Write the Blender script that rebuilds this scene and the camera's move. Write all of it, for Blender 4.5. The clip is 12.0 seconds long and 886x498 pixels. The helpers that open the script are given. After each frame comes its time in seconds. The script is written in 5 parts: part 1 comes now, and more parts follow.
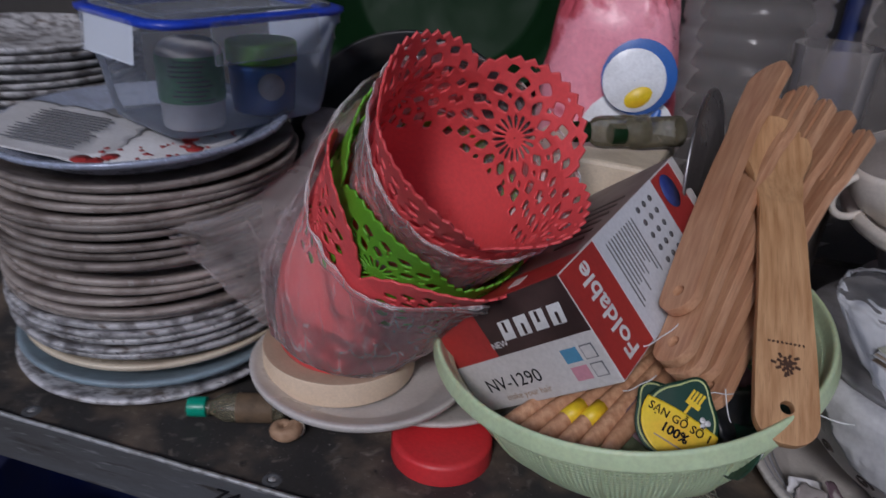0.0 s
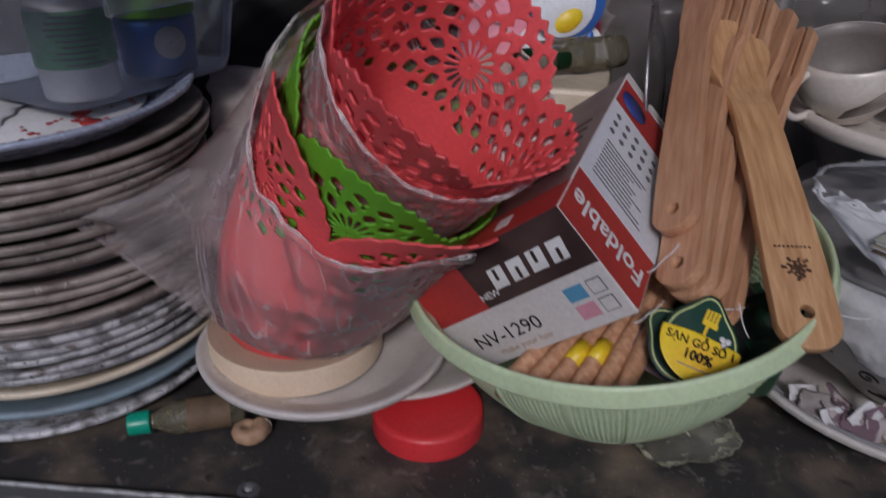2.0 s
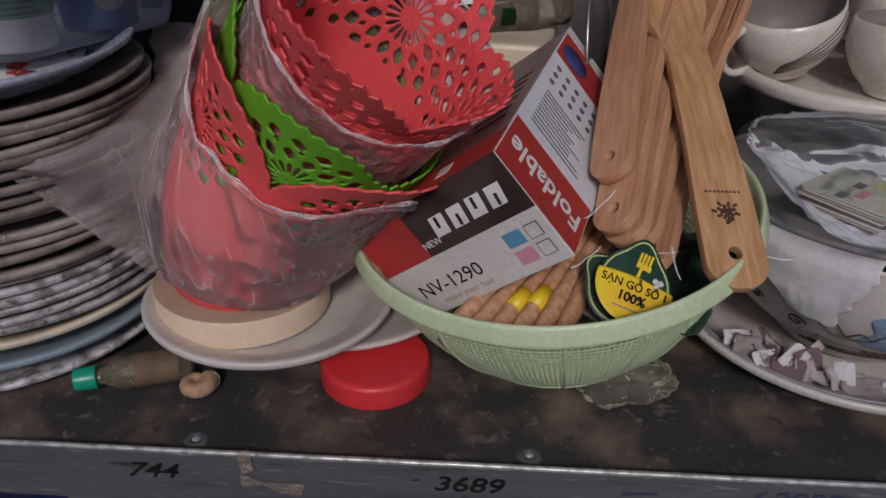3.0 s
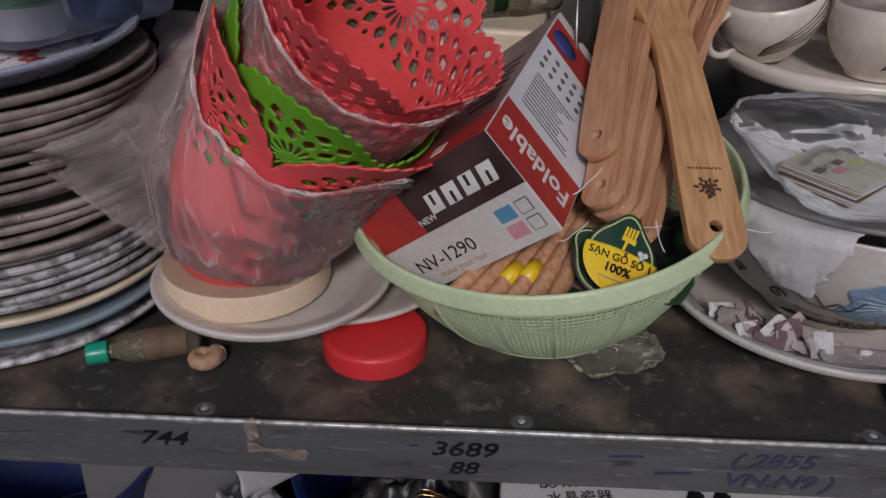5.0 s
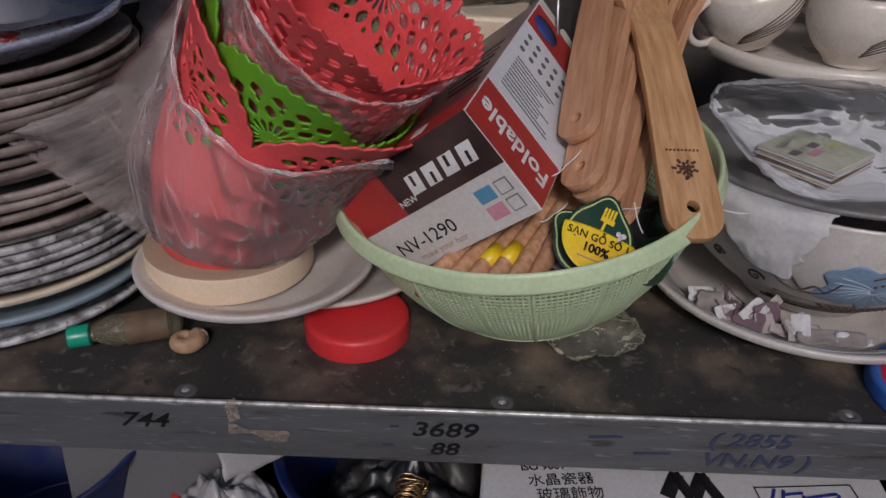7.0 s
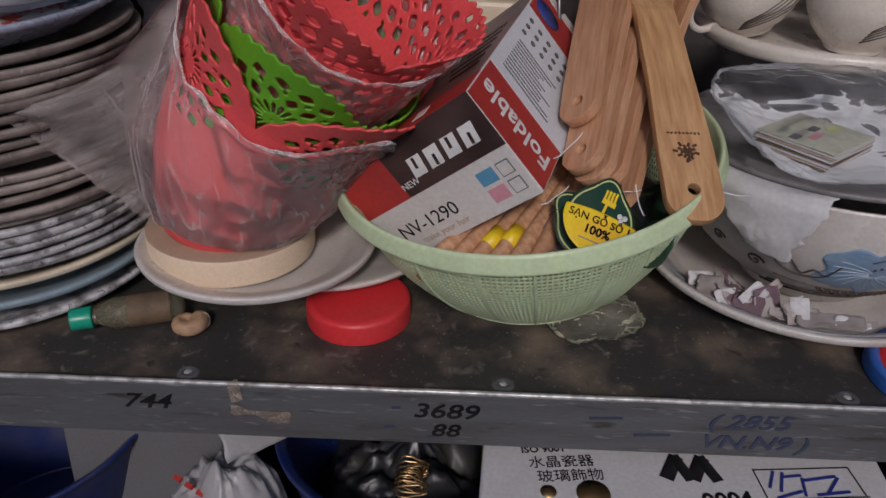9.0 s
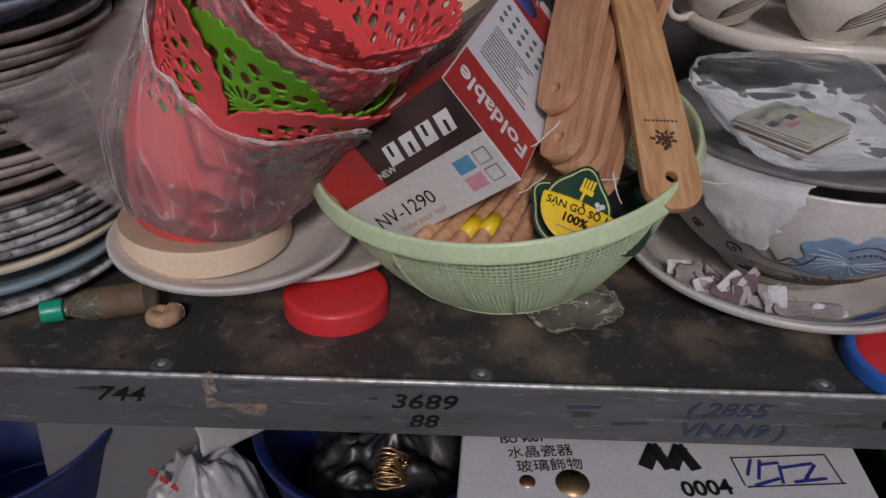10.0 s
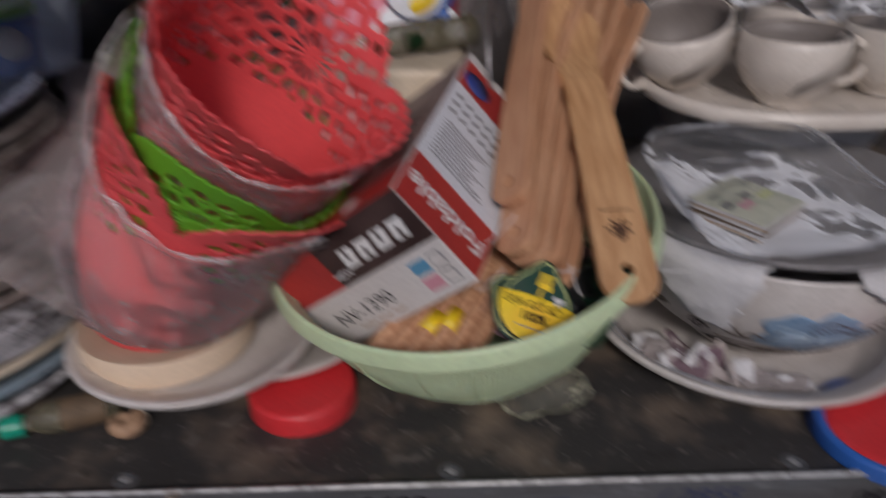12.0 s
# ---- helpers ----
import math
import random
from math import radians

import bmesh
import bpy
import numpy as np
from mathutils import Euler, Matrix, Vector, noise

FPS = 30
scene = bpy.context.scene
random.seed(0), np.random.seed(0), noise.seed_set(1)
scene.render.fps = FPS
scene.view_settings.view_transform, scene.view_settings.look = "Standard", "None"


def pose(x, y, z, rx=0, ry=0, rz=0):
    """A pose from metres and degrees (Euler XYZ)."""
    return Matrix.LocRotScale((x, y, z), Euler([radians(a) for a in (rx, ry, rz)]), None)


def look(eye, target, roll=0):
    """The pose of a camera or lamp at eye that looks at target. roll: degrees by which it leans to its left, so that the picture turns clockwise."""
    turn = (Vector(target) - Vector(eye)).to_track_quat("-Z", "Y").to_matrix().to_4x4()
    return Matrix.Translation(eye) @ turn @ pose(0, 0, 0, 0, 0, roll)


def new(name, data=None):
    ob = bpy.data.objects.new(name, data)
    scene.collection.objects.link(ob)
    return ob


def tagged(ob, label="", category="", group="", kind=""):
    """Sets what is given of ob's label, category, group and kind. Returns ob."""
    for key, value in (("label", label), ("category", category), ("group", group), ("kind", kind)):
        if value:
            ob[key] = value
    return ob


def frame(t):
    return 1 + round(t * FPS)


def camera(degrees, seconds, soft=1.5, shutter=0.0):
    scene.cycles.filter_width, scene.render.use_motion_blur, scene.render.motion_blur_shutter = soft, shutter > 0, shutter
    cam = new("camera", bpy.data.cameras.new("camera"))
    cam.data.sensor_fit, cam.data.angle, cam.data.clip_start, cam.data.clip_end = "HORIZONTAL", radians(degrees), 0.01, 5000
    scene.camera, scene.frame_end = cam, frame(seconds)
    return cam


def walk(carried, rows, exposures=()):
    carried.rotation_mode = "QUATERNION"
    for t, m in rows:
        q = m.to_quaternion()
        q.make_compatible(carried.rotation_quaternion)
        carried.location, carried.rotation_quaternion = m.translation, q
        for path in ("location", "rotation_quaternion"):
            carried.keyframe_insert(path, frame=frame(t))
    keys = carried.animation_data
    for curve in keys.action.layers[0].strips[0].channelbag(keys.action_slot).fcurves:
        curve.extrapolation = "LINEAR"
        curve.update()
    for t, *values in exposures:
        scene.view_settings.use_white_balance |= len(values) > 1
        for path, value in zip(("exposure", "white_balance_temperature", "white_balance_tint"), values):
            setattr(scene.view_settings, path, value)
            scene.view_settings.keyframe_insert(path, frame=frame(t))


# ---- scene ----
cam = camera(62.3, 12.0, shutter=0.5)
PATH = [
    (0, (0.016, -0.367, 0.415), (-0.501, 1.361, -0.45), 2.9),
    (0.5, (-0.059, -0.354, 0.397), (-0.317, 1.427, -0.477), 6.0),
    (1, (-0.089, -0.32, 0.412), (-0.395, 1.452, -0.462), 0.7),
    (1.5, (-0.085, -0.321, 0.399), (-0.345, 1.444, -0.506), -1.1),
    (2, (-0.057, -0.335, 0.374), (-0.244, 1.427, -0.553), -0.2),
    (2.5, (-0.054, -0.362, 0.355), (-0.199, 1.397, -0.585), 0.6),
    (3, (-0.04, -0.349, 0.361), (-0.133, 1.391, -0.62), 0.6),
    (3.5, (-0.04, -0.349, 0.364), (-0.116, 1.373, -0.65), 0.8),
    (3.7, (-0.038, -0.354, 0.363), (-0.12, 1.365, -0.656), 0.5),
    (5.3, (-0.035, -0.376, 0.364), (-0.129, 1.353, -0.636), 0.2),
    (5.5, (-0.038, -0.378, 0.364), (-0.139, 1.352, -0.635), 0.4),
    (6, (-0.035, -0.381, 0.357), (-0.157, 1.346, -0.645), -0.1),
    (6.5, (-0.03, -0.377, 0.359), (-0.111, 1.351, -0.645), 0.4),
    (7, (-0.027, -0.383, 0.353), (-0.097, 1.348, -0.646), 0.6),
    (9, (-0.029, -0.389, 0.347), (-0.094, 1.334, -0.666), 0.8),
    (9.5, (-0.018, -0.384, 0.344), (-0.057, 1.341, -0.668), 0.9),
    (10, (-0.024, -0.386, 0.342), (-0.046, 1.33, -0.686), 1.3),
    (10.5, (-0.029, -0.377, 0.348), (-0.036, 1.332, -0.69), 1.5),
    (11, (-0.032, -0.373, 0.35), (-0.02, 1.334, -0.692), 1.6),
    (11.5, (-0.035, -0.37, 0.37), (-0.048, 1.358, -0.638), 1.3),
    (11.7, (-0.039, -0.378, 0.386), (-0.095, 1.392, -0.543), 0.5),
    (11.8, (-0.020, -0.376, 0.386), (-0.140, 1.417, -0.484), -1.3),
    (11.9, (-0.010, -0.366, 0.389), (-0.095, 1.408, -0.510), -2.0),
    (12, (-0.005, -0.353, 0.391), (0.008, 1.38, -0.607), -1.2),
]
walk(cam, [(t, look(eye, target, roll)) for t, eye, target, roll in PATH],
     exposures=[(0, 0.02, 6000, 17), (2.0, 0.04, 6150, 18), (3.0, 0.10, 6550, 18), (6.5, 0.17, 6600, 18), (12.0, 0.17, 6600, 18)])

# ---- world and light ----
world = bpy.data.worlds.new("world")
scene.world = world
world.use_nodes = True
wn = world.node_tree
sky = wn.nodes.new("ShaderNodeTexSky")
sky.sky_type, sky.sun_disc = "NISHITA", False
sky.sun_elevation, sky.sun_rotation = radians(35), radians(179)
wn.links.new(sky.outputs[0], wn.nodes["Background"].inputs[0])
wn.nodes["Background"].inputs[1].default_value = 0.105
sun_data = bpy.data.lights.new("sun", "SUN")
sun_data.energy, sun_data.angle, sun_data.color = 1.15, radians(9), (1.0, 0.97, 0.93)
sun = new("sun", sun_data)
sun.matrix_world = look((0.02, -1.0, 0.70), (0, 0, 0))


# ---- materials ----
def base_nodes(name):
    m = bpy.data.materials.new(name)
    m.use_nodes = True
    nt = m.node_tree
    return m, nt, nt.nodes["Principled BSDF"]


def tex(nt, kind, scale, detail=4.0, stretch=(1, 1, 1)):
    co = nt.nodes.new("ShaderNodeTexCoord")
    mp = nt.nodes.new("ShaderNodeMapping")
    mp.inputs["Scale"].default_value = stretch
    nt.links.new(co.outputs["Object"], mp.inputs["Vector"])
    n = nt.nodes.new(kind)
    n.inputs["Scale"].default_value = scale
    if kind == "ShaderNodeTexNoise":
        n.inputs["Detail"].default_value = detail
    nt.links.new(mp.outputs[0], n.inputs["Vector"])
    return n


def ramp(nt, source, lo, hi, c0=(0, 0, 0, 1), c1=(1, 1, 1, 1)):
    r = nt.nodes.new("ShaderNodeValToRGB")
    r.color_ramp.elements[0].position, r.color_ramp.elements[1].position = lo, hi
    r.color_ramp.elements[0].color, r.color_ramp.elements[1].color = c0, c1
    nt.links.new(source, r.inputs[0])
    return r


def mixc(nt, fac, a, b):
    n = nt.nodes.new("ShaderNodeMix")
    n.data_type = "RGBA"
    for socket, v in ((n.inputs["Factor"], fac), (n.inputs[6], a), (n.inputs[7], b)):
        if isinstance(v, (int, float)):
            socket.default_value = v
        elif isinstance(v, tuple):
            socket.default_value = (*v[:3], 1)
        else:
            nt.links.new(v, socket)
    return n.outputs[2]


def surface(name, col, rough=0.5, metal=0.0, dirt=(0.12, 0.1, 0.08), amount=0.35, patch=18.0, grain=350.0, bump=0.15,
            stretch=(1, 1, 1), spread=(0.45, 0.75), sss=0.0, vary=0.0, spec=0.5, speck=None):
    """Paint, plastic, ceramic or metal with dirt in patches, fine grain and relief."""
    m, nt, b = base_nodes(name)
    big = tex(nt, "ShaderNodeTexNoise", patch, 6.0, stretch)
    fine = tex(nt, "ShaderNodeTexNoise", grain, 3.0, stretch)
    mask = ramp(nt, big.outputs[0], *spread)
    mul = nt.nodes.new("ShaderNodeMath")
    mul.operation = "MULTIPLY"
    nt.links.new(mask.outputs[0], mul.inputs[0])
    mul.inputs[1].default_value = amount
    c = mixc(nt, mul.outputs[0], col, dirt)
    g = ramp(nt, fine.outputs[0], 0.3, 0.7, (0.92, 0.92, 0.92, 1), (1.05, 1.05, 1.05, 1))
    mm = nt.nodes.new("ShaderNodeMix")
    mm.data_type, mm.blend_type = "RGBA", "MULTIPLY"
    mm.inputs["Factor"].default_value = 1.0
    nt.links.new(c, mm.inputs[6])
    nt.links.new(g.outputs[0], mm.inputs[7])
    out = mm.outputs[2]
    if speck:
        for scale, lo, hi, col2 in speck:
            sp = tex(nt, "ShaderNodeTexNoise", scale, 8.0, stretch)
            sp.inputs["Distortion"].default_value = 0.6
            out = mixc(nt, ramp(nt, sp.outputs[0], lo, hi).outputs[0], out, col2)
    if vary:
        info = nt.nodes.new("ShaderNodeObjectInfo")
        rr = ramp(nt, info.outputs["Random"], 0, 1, (1 - vary,) * 3 + (1,), (1 + vary * 0.4,) * 3 + (1,))
        m2 = nt.nodes.new("ShaderNodeMix")
        m2.data_type, m2.blend_type = "RGBA", "MULTIPLY"
        m2.inputs["Factor"].default_value = 1.0
        nt.links.new(out, m2.inputs[6])
        nt.links.new(rr.outputs[0], m2.inputs[7])
        out = m2.outputs[2]
    nt.links.new(out, b.inputs["Base Color"])
    rg = nt.nodes.new("ShaderNodeMapRange")
    nt.links.new(big.outputs[0], rg.inputs[0])
    rg.inputs[1].default_value, rg.inputs[2].default_value = 0.3, 0.75
    rg.inputs[3].default_value, rg.inputs[4].default_value = max(0.03, rough - 0.1), min(1, rough + 0.2)
    nt.links.new(rg.outputs[0], b.inputs["Roughness"])
    b.inputs["Metallic"].default_value = metal
    b.inputs["Specular IOR Level"].default_value = spec
    if sss:
        b.inputs["Subsurface Weight"].default_value = sss
        b.inputs["Subsurface Radius"].default_value = (0.01, 0.006, 0.004)
        b.inputs["Subsurface Scale"].default_value = 0.5
    bp = nt.nodes.new("ShaderNodeBump")
    bp.inputs["Strength"].default_value, bp.inputs["Distance"].default_value = bump, 0.0006
    nt.links.new(fine.outputs[0], bp.inputs["Height"])
    nt.links.new(bp.outputs[0], b.inputs["Normal"])
    return m


def wood(name, light=(0.60, 0.35, 0.175), dark=(0.40, 0.20, 0.085)):
    m, nt, b = base_nodes(name)
    streak = tex(nt, "ShaderNodeTexNoise", 60.0, 5.0, (4.0, 0.35, 4.0))
    fibre = tex(nt, "ShaderNodeTexNoise", 420.0, 2.0, (3.0, 0.08, 3.0))
    info = nt.nodes.new("ShaderNodeObjectInfo")
    c = mixc(nt, ramp(nt, streak.outputs[0], 0.35, 0.7).outputs[0], light, dark)
    c = mixc(nt, ramp(nt, fibre.outputs[0], 0.55, 0.75, (0, 0, 0, 1), (0.5, 0.5, 0.5, 1)).outputs[0], c, tuple(0.6 * v for v in dark))
    c = mixc(nt, ramp(nt, info.outputs["Random"], 0, 1, (0, 0, 0, 1), (0.35, 0.35, 0.35, 1)).outputs[0], c, dark)
    nt.links.new(c, b.inputs["Base Color"])
    b.inputs["Roughness"].default_value = 0.5
    bp = nt.nodes.new("ShaderNodeBump")
    bp.inputs["Strength"].default_value, bp.inputs["Distance"].default_value = 0.25, 0.0005
    nt.links.new(fibre.outputs[0], bp.inputs["Height"])
    nt.links.new(bp.outputs[0], b.inputs["Normal"])
    return m


def film(name, tint=(0.92, 0.92, 0.93), cover=0.1, crease=0.25, rough=0.18, wrinkle=40.0, stretch=(1, 1, 1), bump=0.6, ior=1.3, line=0.05):
    """Thin clear plastic: mostly see-through, with broken milky creases, glossy facets and a faint haze of dust."""
    m, nt, b = base_nodes(name)
    outn = nt.nodes["Material Output"]
    warp = tex(nt, "ShaderNodeTexNoise", wrinkle * 0.8, 3.0, stretch)
    co = nt.nodes.new("ShaderNodeTexCoord")
    mp = nt.nodes.new("ShaderNodeMapping")
    mp.inputs["Scale"].default_value = stretch
    nt.links.new(co.outputs["Object"], mp.inputs["Vector"])
    push = nt.nodes.new("ShaderNodeVectorMath")
    push.operation = "MULTIPLY_ADD"
    nt.links.new(warp.outputs["Color"], push.inputs[0])
    push.inputs[1].default_value = (0.6 / wrinkle,) * 3
    nt.links.new(mp.outputs[0], push.inputs[2])
    cells = nt.nodes.new("ShaderNodeTexVoronoi")
    cells.feature = "DISTANCE_TO_EDGE"
    cells.inputs["Scale"].default_value = wrinkle
    nt.links.new(push.outputs[0], cells.inputs["Vector"])
    facet = nt.nodes.new("ShaderNodeTexVoronoi")
    facet.inputs["Scale"].default_value = wrinkle * 1.9
    nt.links.new(push.outputs[0], facet.inputs["Vector"])
    edge = ramp(nt, cells.outputs["Distance"], 0.0, line, (1, 1, 1, 1), (0, 0, 0, 1))
    broken = ramp(nt, tex(nt, "ShaderNodeTexNoise", wrinkle * 1.3, 4.0, stretch).outputs[0], 0.38, 0.62)
    haze = ramp(nt, tex(nt, "ShaderNodeTexNoise", wrinkle * 0.35, 6.0, stretch).outputs[0], 0.3, 0.75, (cover * 0.5,) * 3 + (1,), (cover * 1.5,) * 3 + (1,))
    cut = nt.nodes.new("ShaderNodeMath")
    cut.operation = "MULTIPLY"
    nt.links.new(edge.outputs[0], cut.inputs[0])
    nt.links.new(broken.outputs[0], cut.inputs[1])
    cr = nt.nodes.new("ShaderNodeMath")
    cr.operation = "MULTIPLY_ADD"
    nt.links.new(cut.outputs[0], cr.inputs[0])
    cr.inputs[1].default_value = crease
    nt.links.new(haze.outputs[0], cr.inputs[2])
    lw = nt.nodes.new("ShaderNodeFresnel")
    lw.inputs[0].default_value = ior
    add = nt.nodes.new("ShaderNodeMath")
    add.operation, add.use_clamp = "ADD", True
    nt.links.new(cr.outputs[0], add.inputs[0])
    nt.links.new(lw.outputs[0], add.inputs[1])
    b.inputs["Base Color"].default_value = (*tint, 1)
    b.inputs["Roughness"].default_value = rough
    tr = nt.nodes.new("ShaderNodeBsdfTransparent")
    tr.inputs[0].default_value = (*(0.9 + 0.1 * v for v in tint), 1)
    mx = nt.nodes.new("ShaderNodeMixShader")
    nt.links.new(add.outputs[0], mx.inputs[0])
    nt.links.new(tr.outputs[0], mx.inputs[1])
    nt.links.new(b.outputs[0], mx.inputs[2])
    nt.links.new(mx.outputs[0], outn.inputs[0])
    bp = nt.nodes.new("ShaderNodeBump")
    bp.inputs["Strength"].default_value, bp.inputs["Distance"].default_value = bump, 0.004
    nt.links.new(facet.outputs["Distance"], bp.inputs["Height"])
    nt.links.new(bp.outputs[0], b.inputs["Normal"])
    return m


M_SHELF = surface("shelf_steel", (0.040, 0.037, 0.035), 0.6, 0.1, (0.23, 0.17, 0.12), 0.8, 15, 260, 0.5, spread=(0.48, 0.70), speck=((70, 0.60, 0.80, (0.22, 0.19, 0.16)), (42, 0.62, 0.74, (0.02, 0.017, 0.015)), (420, 0.66, 0.74, (0.3, 0.28, 0.25))))
M_EDGE = surface("galvanised_steel", (0.125, 0.128, 0.135), 0.55, 0.3, (0.07, 0.066, 0.062), 0.75, 16, 300, 0.4, (0.35, 1, 2.5), (0.4, 0.7), speck=((130, 0.6, 0.75, (0.25, 0.25, 0.26)), (60, 0.6, 0.72, (0.05, 0.045, 0.04))))
M_WORN = surface("worn_bright_steel", (0.55, 0.55, 0.54), 0.4, 0.5, (0.14, 0.13, 0.12), 0.9, 120, 700, 0.3)
# Plaster set near black, so the back's deep shade lies in the colour.
M_WALL = surface("shade_dark_plaster", (0.05, 0.046, 0.044), 0.9, 0, (0.1, 0.09, 0.08), 0.5, 4, 120, 0.3)
M_FLOOR = surface("concrete", (0.17, 0.165, 0.16), 0.85, 0, (0.15, 0.14, 0.13), 0.5, 3, 90, 0.3)
M_PLATE = surface("dusty_glazed_plate", (0.38, 0.325, 0.29), 0.4, 0, (0.12, 0.09, 0.075), 0.85, 30, 500, 0.25, spread=(0.42, 0.68), vary=0.4, speck=((75, 0.58, 0.72, (0.10, 0.075, 0.06)), (160, 0.62, 0.74, (0.48, 0.45, 0.43))))
M_PLATE_LOW = surface("grimy_white_plate", (0.62, 0.61, 0.62), 0.4, 0, (0.11, 0.10, 0.10), 0.85, 70, 500, 0.3, spread=(0.45, 0.62), vary=0.25, speck=((55, 0.57, 0.68, (0.16, 0.13, 0.11)), (210, 0.60, 0.70, (0.05, 0.045, 0.045))))
M_CREAM = surface("cream_plate", (0.72, 0.62, 0.47), 0.35, 0, (0.35, 0.27, 0.18), 0.5, 30, 400, 0.15)
M_BLUEPLATE = surface("pale_blue_plate", (0.26, 0.34, 0.39), 0.4, 0, (0.16, 0.17, 0.18), 0.6, 40, 400, 0.2)
M_SILVERBLUE = surface("silvery_blue_foil_plate", (0.44, 0.49, 0.62), 0.25, 0.25, (0.2, 0.2, 0.24), 0.5, 60, 260, 0.6)
M_DISH = surface("white_ceramic", (0.62, 0.58, 0.54), 0.3, 0, (0.33, 0.28, 0.24), 0.45, 22, 350, 0.12)
M_CERAMIC = surface("ivory_ceramic", (0.66, 0.60, 0.53), 0.3, 0, (0.36, 0.3, 0.25), 0.45, 22, 350, 0.12)
M_GREYRIM = surface("grey_glaze", (0.34, 0.34, 0.36), 0.35, 0, (0.16, 0.15, 0.15), 0.6, 40, 400, 0.15)
# Darker version of the grey glaze, for the dish over the bowl.
M_DARKDISH = surface("dark_grey_glaze", (0.22, 0.21, 0.21), 0.45, 0, (0.12, 0.11, 0.10), 0.6, 40, 400, 0.15)
M_BROWNLINE = surface("brown_glaze_line", (0.07, 0.05, 0.04), 0.4)
M_BOWLBLUE = surface("blue_glaze", (0.20, 0.32, 0.46), 0.35, 0, (0.36, 0.46, 0.56), 0.8, 60, 300, 0.2, (1, 1, 3.0))
M_BLUEVEIN = surface("pale_blue_line", (0.42, 0.52, 0.6), 0.4)
M_RED = surface("red_plastic", (0.66, 0.035, 0.04), 0.38, 0, (0.5, 0.05, 0.05), 0.4, 25, 300, 0.1, sss=0.05)
M_LACE = surface("coral_red_soft_plastic", (0.95, 0.125, 0.13), 0.36, 0, (0.80, 0.07, 0.075), 0.4, 20, 300, 0.12)
M_LACEGREEN = surface("lime_green_soft_plastic", (0.16, 0.46, 0.03), 0.42, 0, (0.12, 0.36, 0.03), 0.4, 20, 300, 0.12)
for lace, glow_through in ((M_LACE, (0.95, 0.22, 0.22)), (M_LACEGREEN, (0.30, 0.75, 0.08))):
    nt = lace.node_tree
    tl = nt.nodes.new("ShaderNodeBsdfTranslucent")
    tl.inputs[0].default_value = (*glow_through, 1)
    mx = nt.nodes.new("ShaderNodeMixShader")
    mx.inputs[0].default_value = 0.22
    nt.links.new(nt.nodes["Principled BSDF"].outputs[0], mx.inputs[1])
    nt.links.new(tl.outputs[0], mx.inputs[2])
    nt.links.new(mx.outputs[0], nt.nodes["Material Output"].inputs[0])
M_BASKET = surface("pale_green_plastic", (0.57, 0.69, 0.43), 0.38, 0, (0.36, 0.45, 0.27), 0.4, 20, 300, 0.12, sss=0.2)
M_TAPE = surface("cream_masking_tape", (0.74, 0.58, 0.42), 0.6, 0, (0.62, 0.46, 0.32), 0.4, 30, 500, 0.1)
M_TAPESIDE = surface("tape_side_layers", (0.42, 0.29, 0.20), 0.75, 0, (0.36, 0.25, 0.17), 0.6, 40, 600, 0.2)
M_CARD = surface("brown_cardboard", (0.40, 0.29, 0.20), 0.85, 0, (0.26, 0.18, 0.12), 0.5, 20, 300, 0.2)
M_WOOD = wood("beech_wood")
M_WOODRED = wood("reddish_wood", (0.68, 0.40, 0.235), (0.46, 0.22, 0.115))
M_BURN = surface("scorched_brown", (0.07, 0.03, 0.015), 0.7)
M_BOXWHITE = surface("box_white_print", (0.62, 0.59, 0.57), 0.5, 0, (0.45, 0.39, 0.35), 0.4, 20, 300, 0.08)
# Bluish white: cool sky light on the side panel is put in its colour.
M_BOXPANEL = surface("box_white_panel_sky_tint", (0.66, 0.68, 0.72), 0.45, 0, (0.5, 0.5, 0.52), 0.3, 20, 300, 0.08)
M_BOXRED = surface("box_red_print", (0.42, 0.035, 0.03), 0.45, 0, (0.25, 0.03, 0.03), 0.5, 25, 300, 0.1)
M_BOXBROWN = surface("box_dark_brown_print", (0.035, 0.018, 0.017), 0.45, 0, (0.09, 0.05, 0.045), 0.6, 30, 300, 0.1)
M_BOXTOP = surface("box_grey_brown_print", (0.26, 0.21, 0.20), 0.5, 0, (0.16, 0.12, 0.11), 0.5, 25, 300, 0.1)
M_INK = surface("black_ink", (0.010, 0.010, 0.012), 0.8, bump=0.0, spec=0.1)
M_BLUEINK = surface("faded_blue_ink", (0.03, 0.04, 0.085), 0.6)
M_PENBLUE = surface("blue_marker_ink", (0.02, 0.03, 0.22), 0.5)
M_WHITEINK = surface("white_print", (0.75, 0.74, 0.73), 0.5)
M_SQBLUE = surface("print_blue", (0.09, 0.28, 0.44), 0.5)
M_SQPINK = surface("print_pink", (0.62, 0.28, 0.34), 0.5)
M_OVAL = surface("print_navy", (0.03, 0.05, 0.22), 0.45)
M_TAGGREEN = surface("tag_dark_green", (0.012, 0.05, 0.03), 0.35)
M_TAGYELLOW = surface("tag_yellow", (0.85, 0.60, 0.02), 0.4, 0, (0.8, 0.33, 0.02), 0.6, 30, 300, 0.05)
M_TAGLINE = surface("tag_pale_line", (0.55, 0.6, 0.25), 0.4)
M_TEAL = surface("teal_plastic", (0.0, 0.30, 0.19), 0.35)
M_PAPER = surface("white_paper", (0.58, 0.57, 0.57), 0.8, 0, (0.45, 0.42, 0.4), 0.4, 25, 300, 0.3)
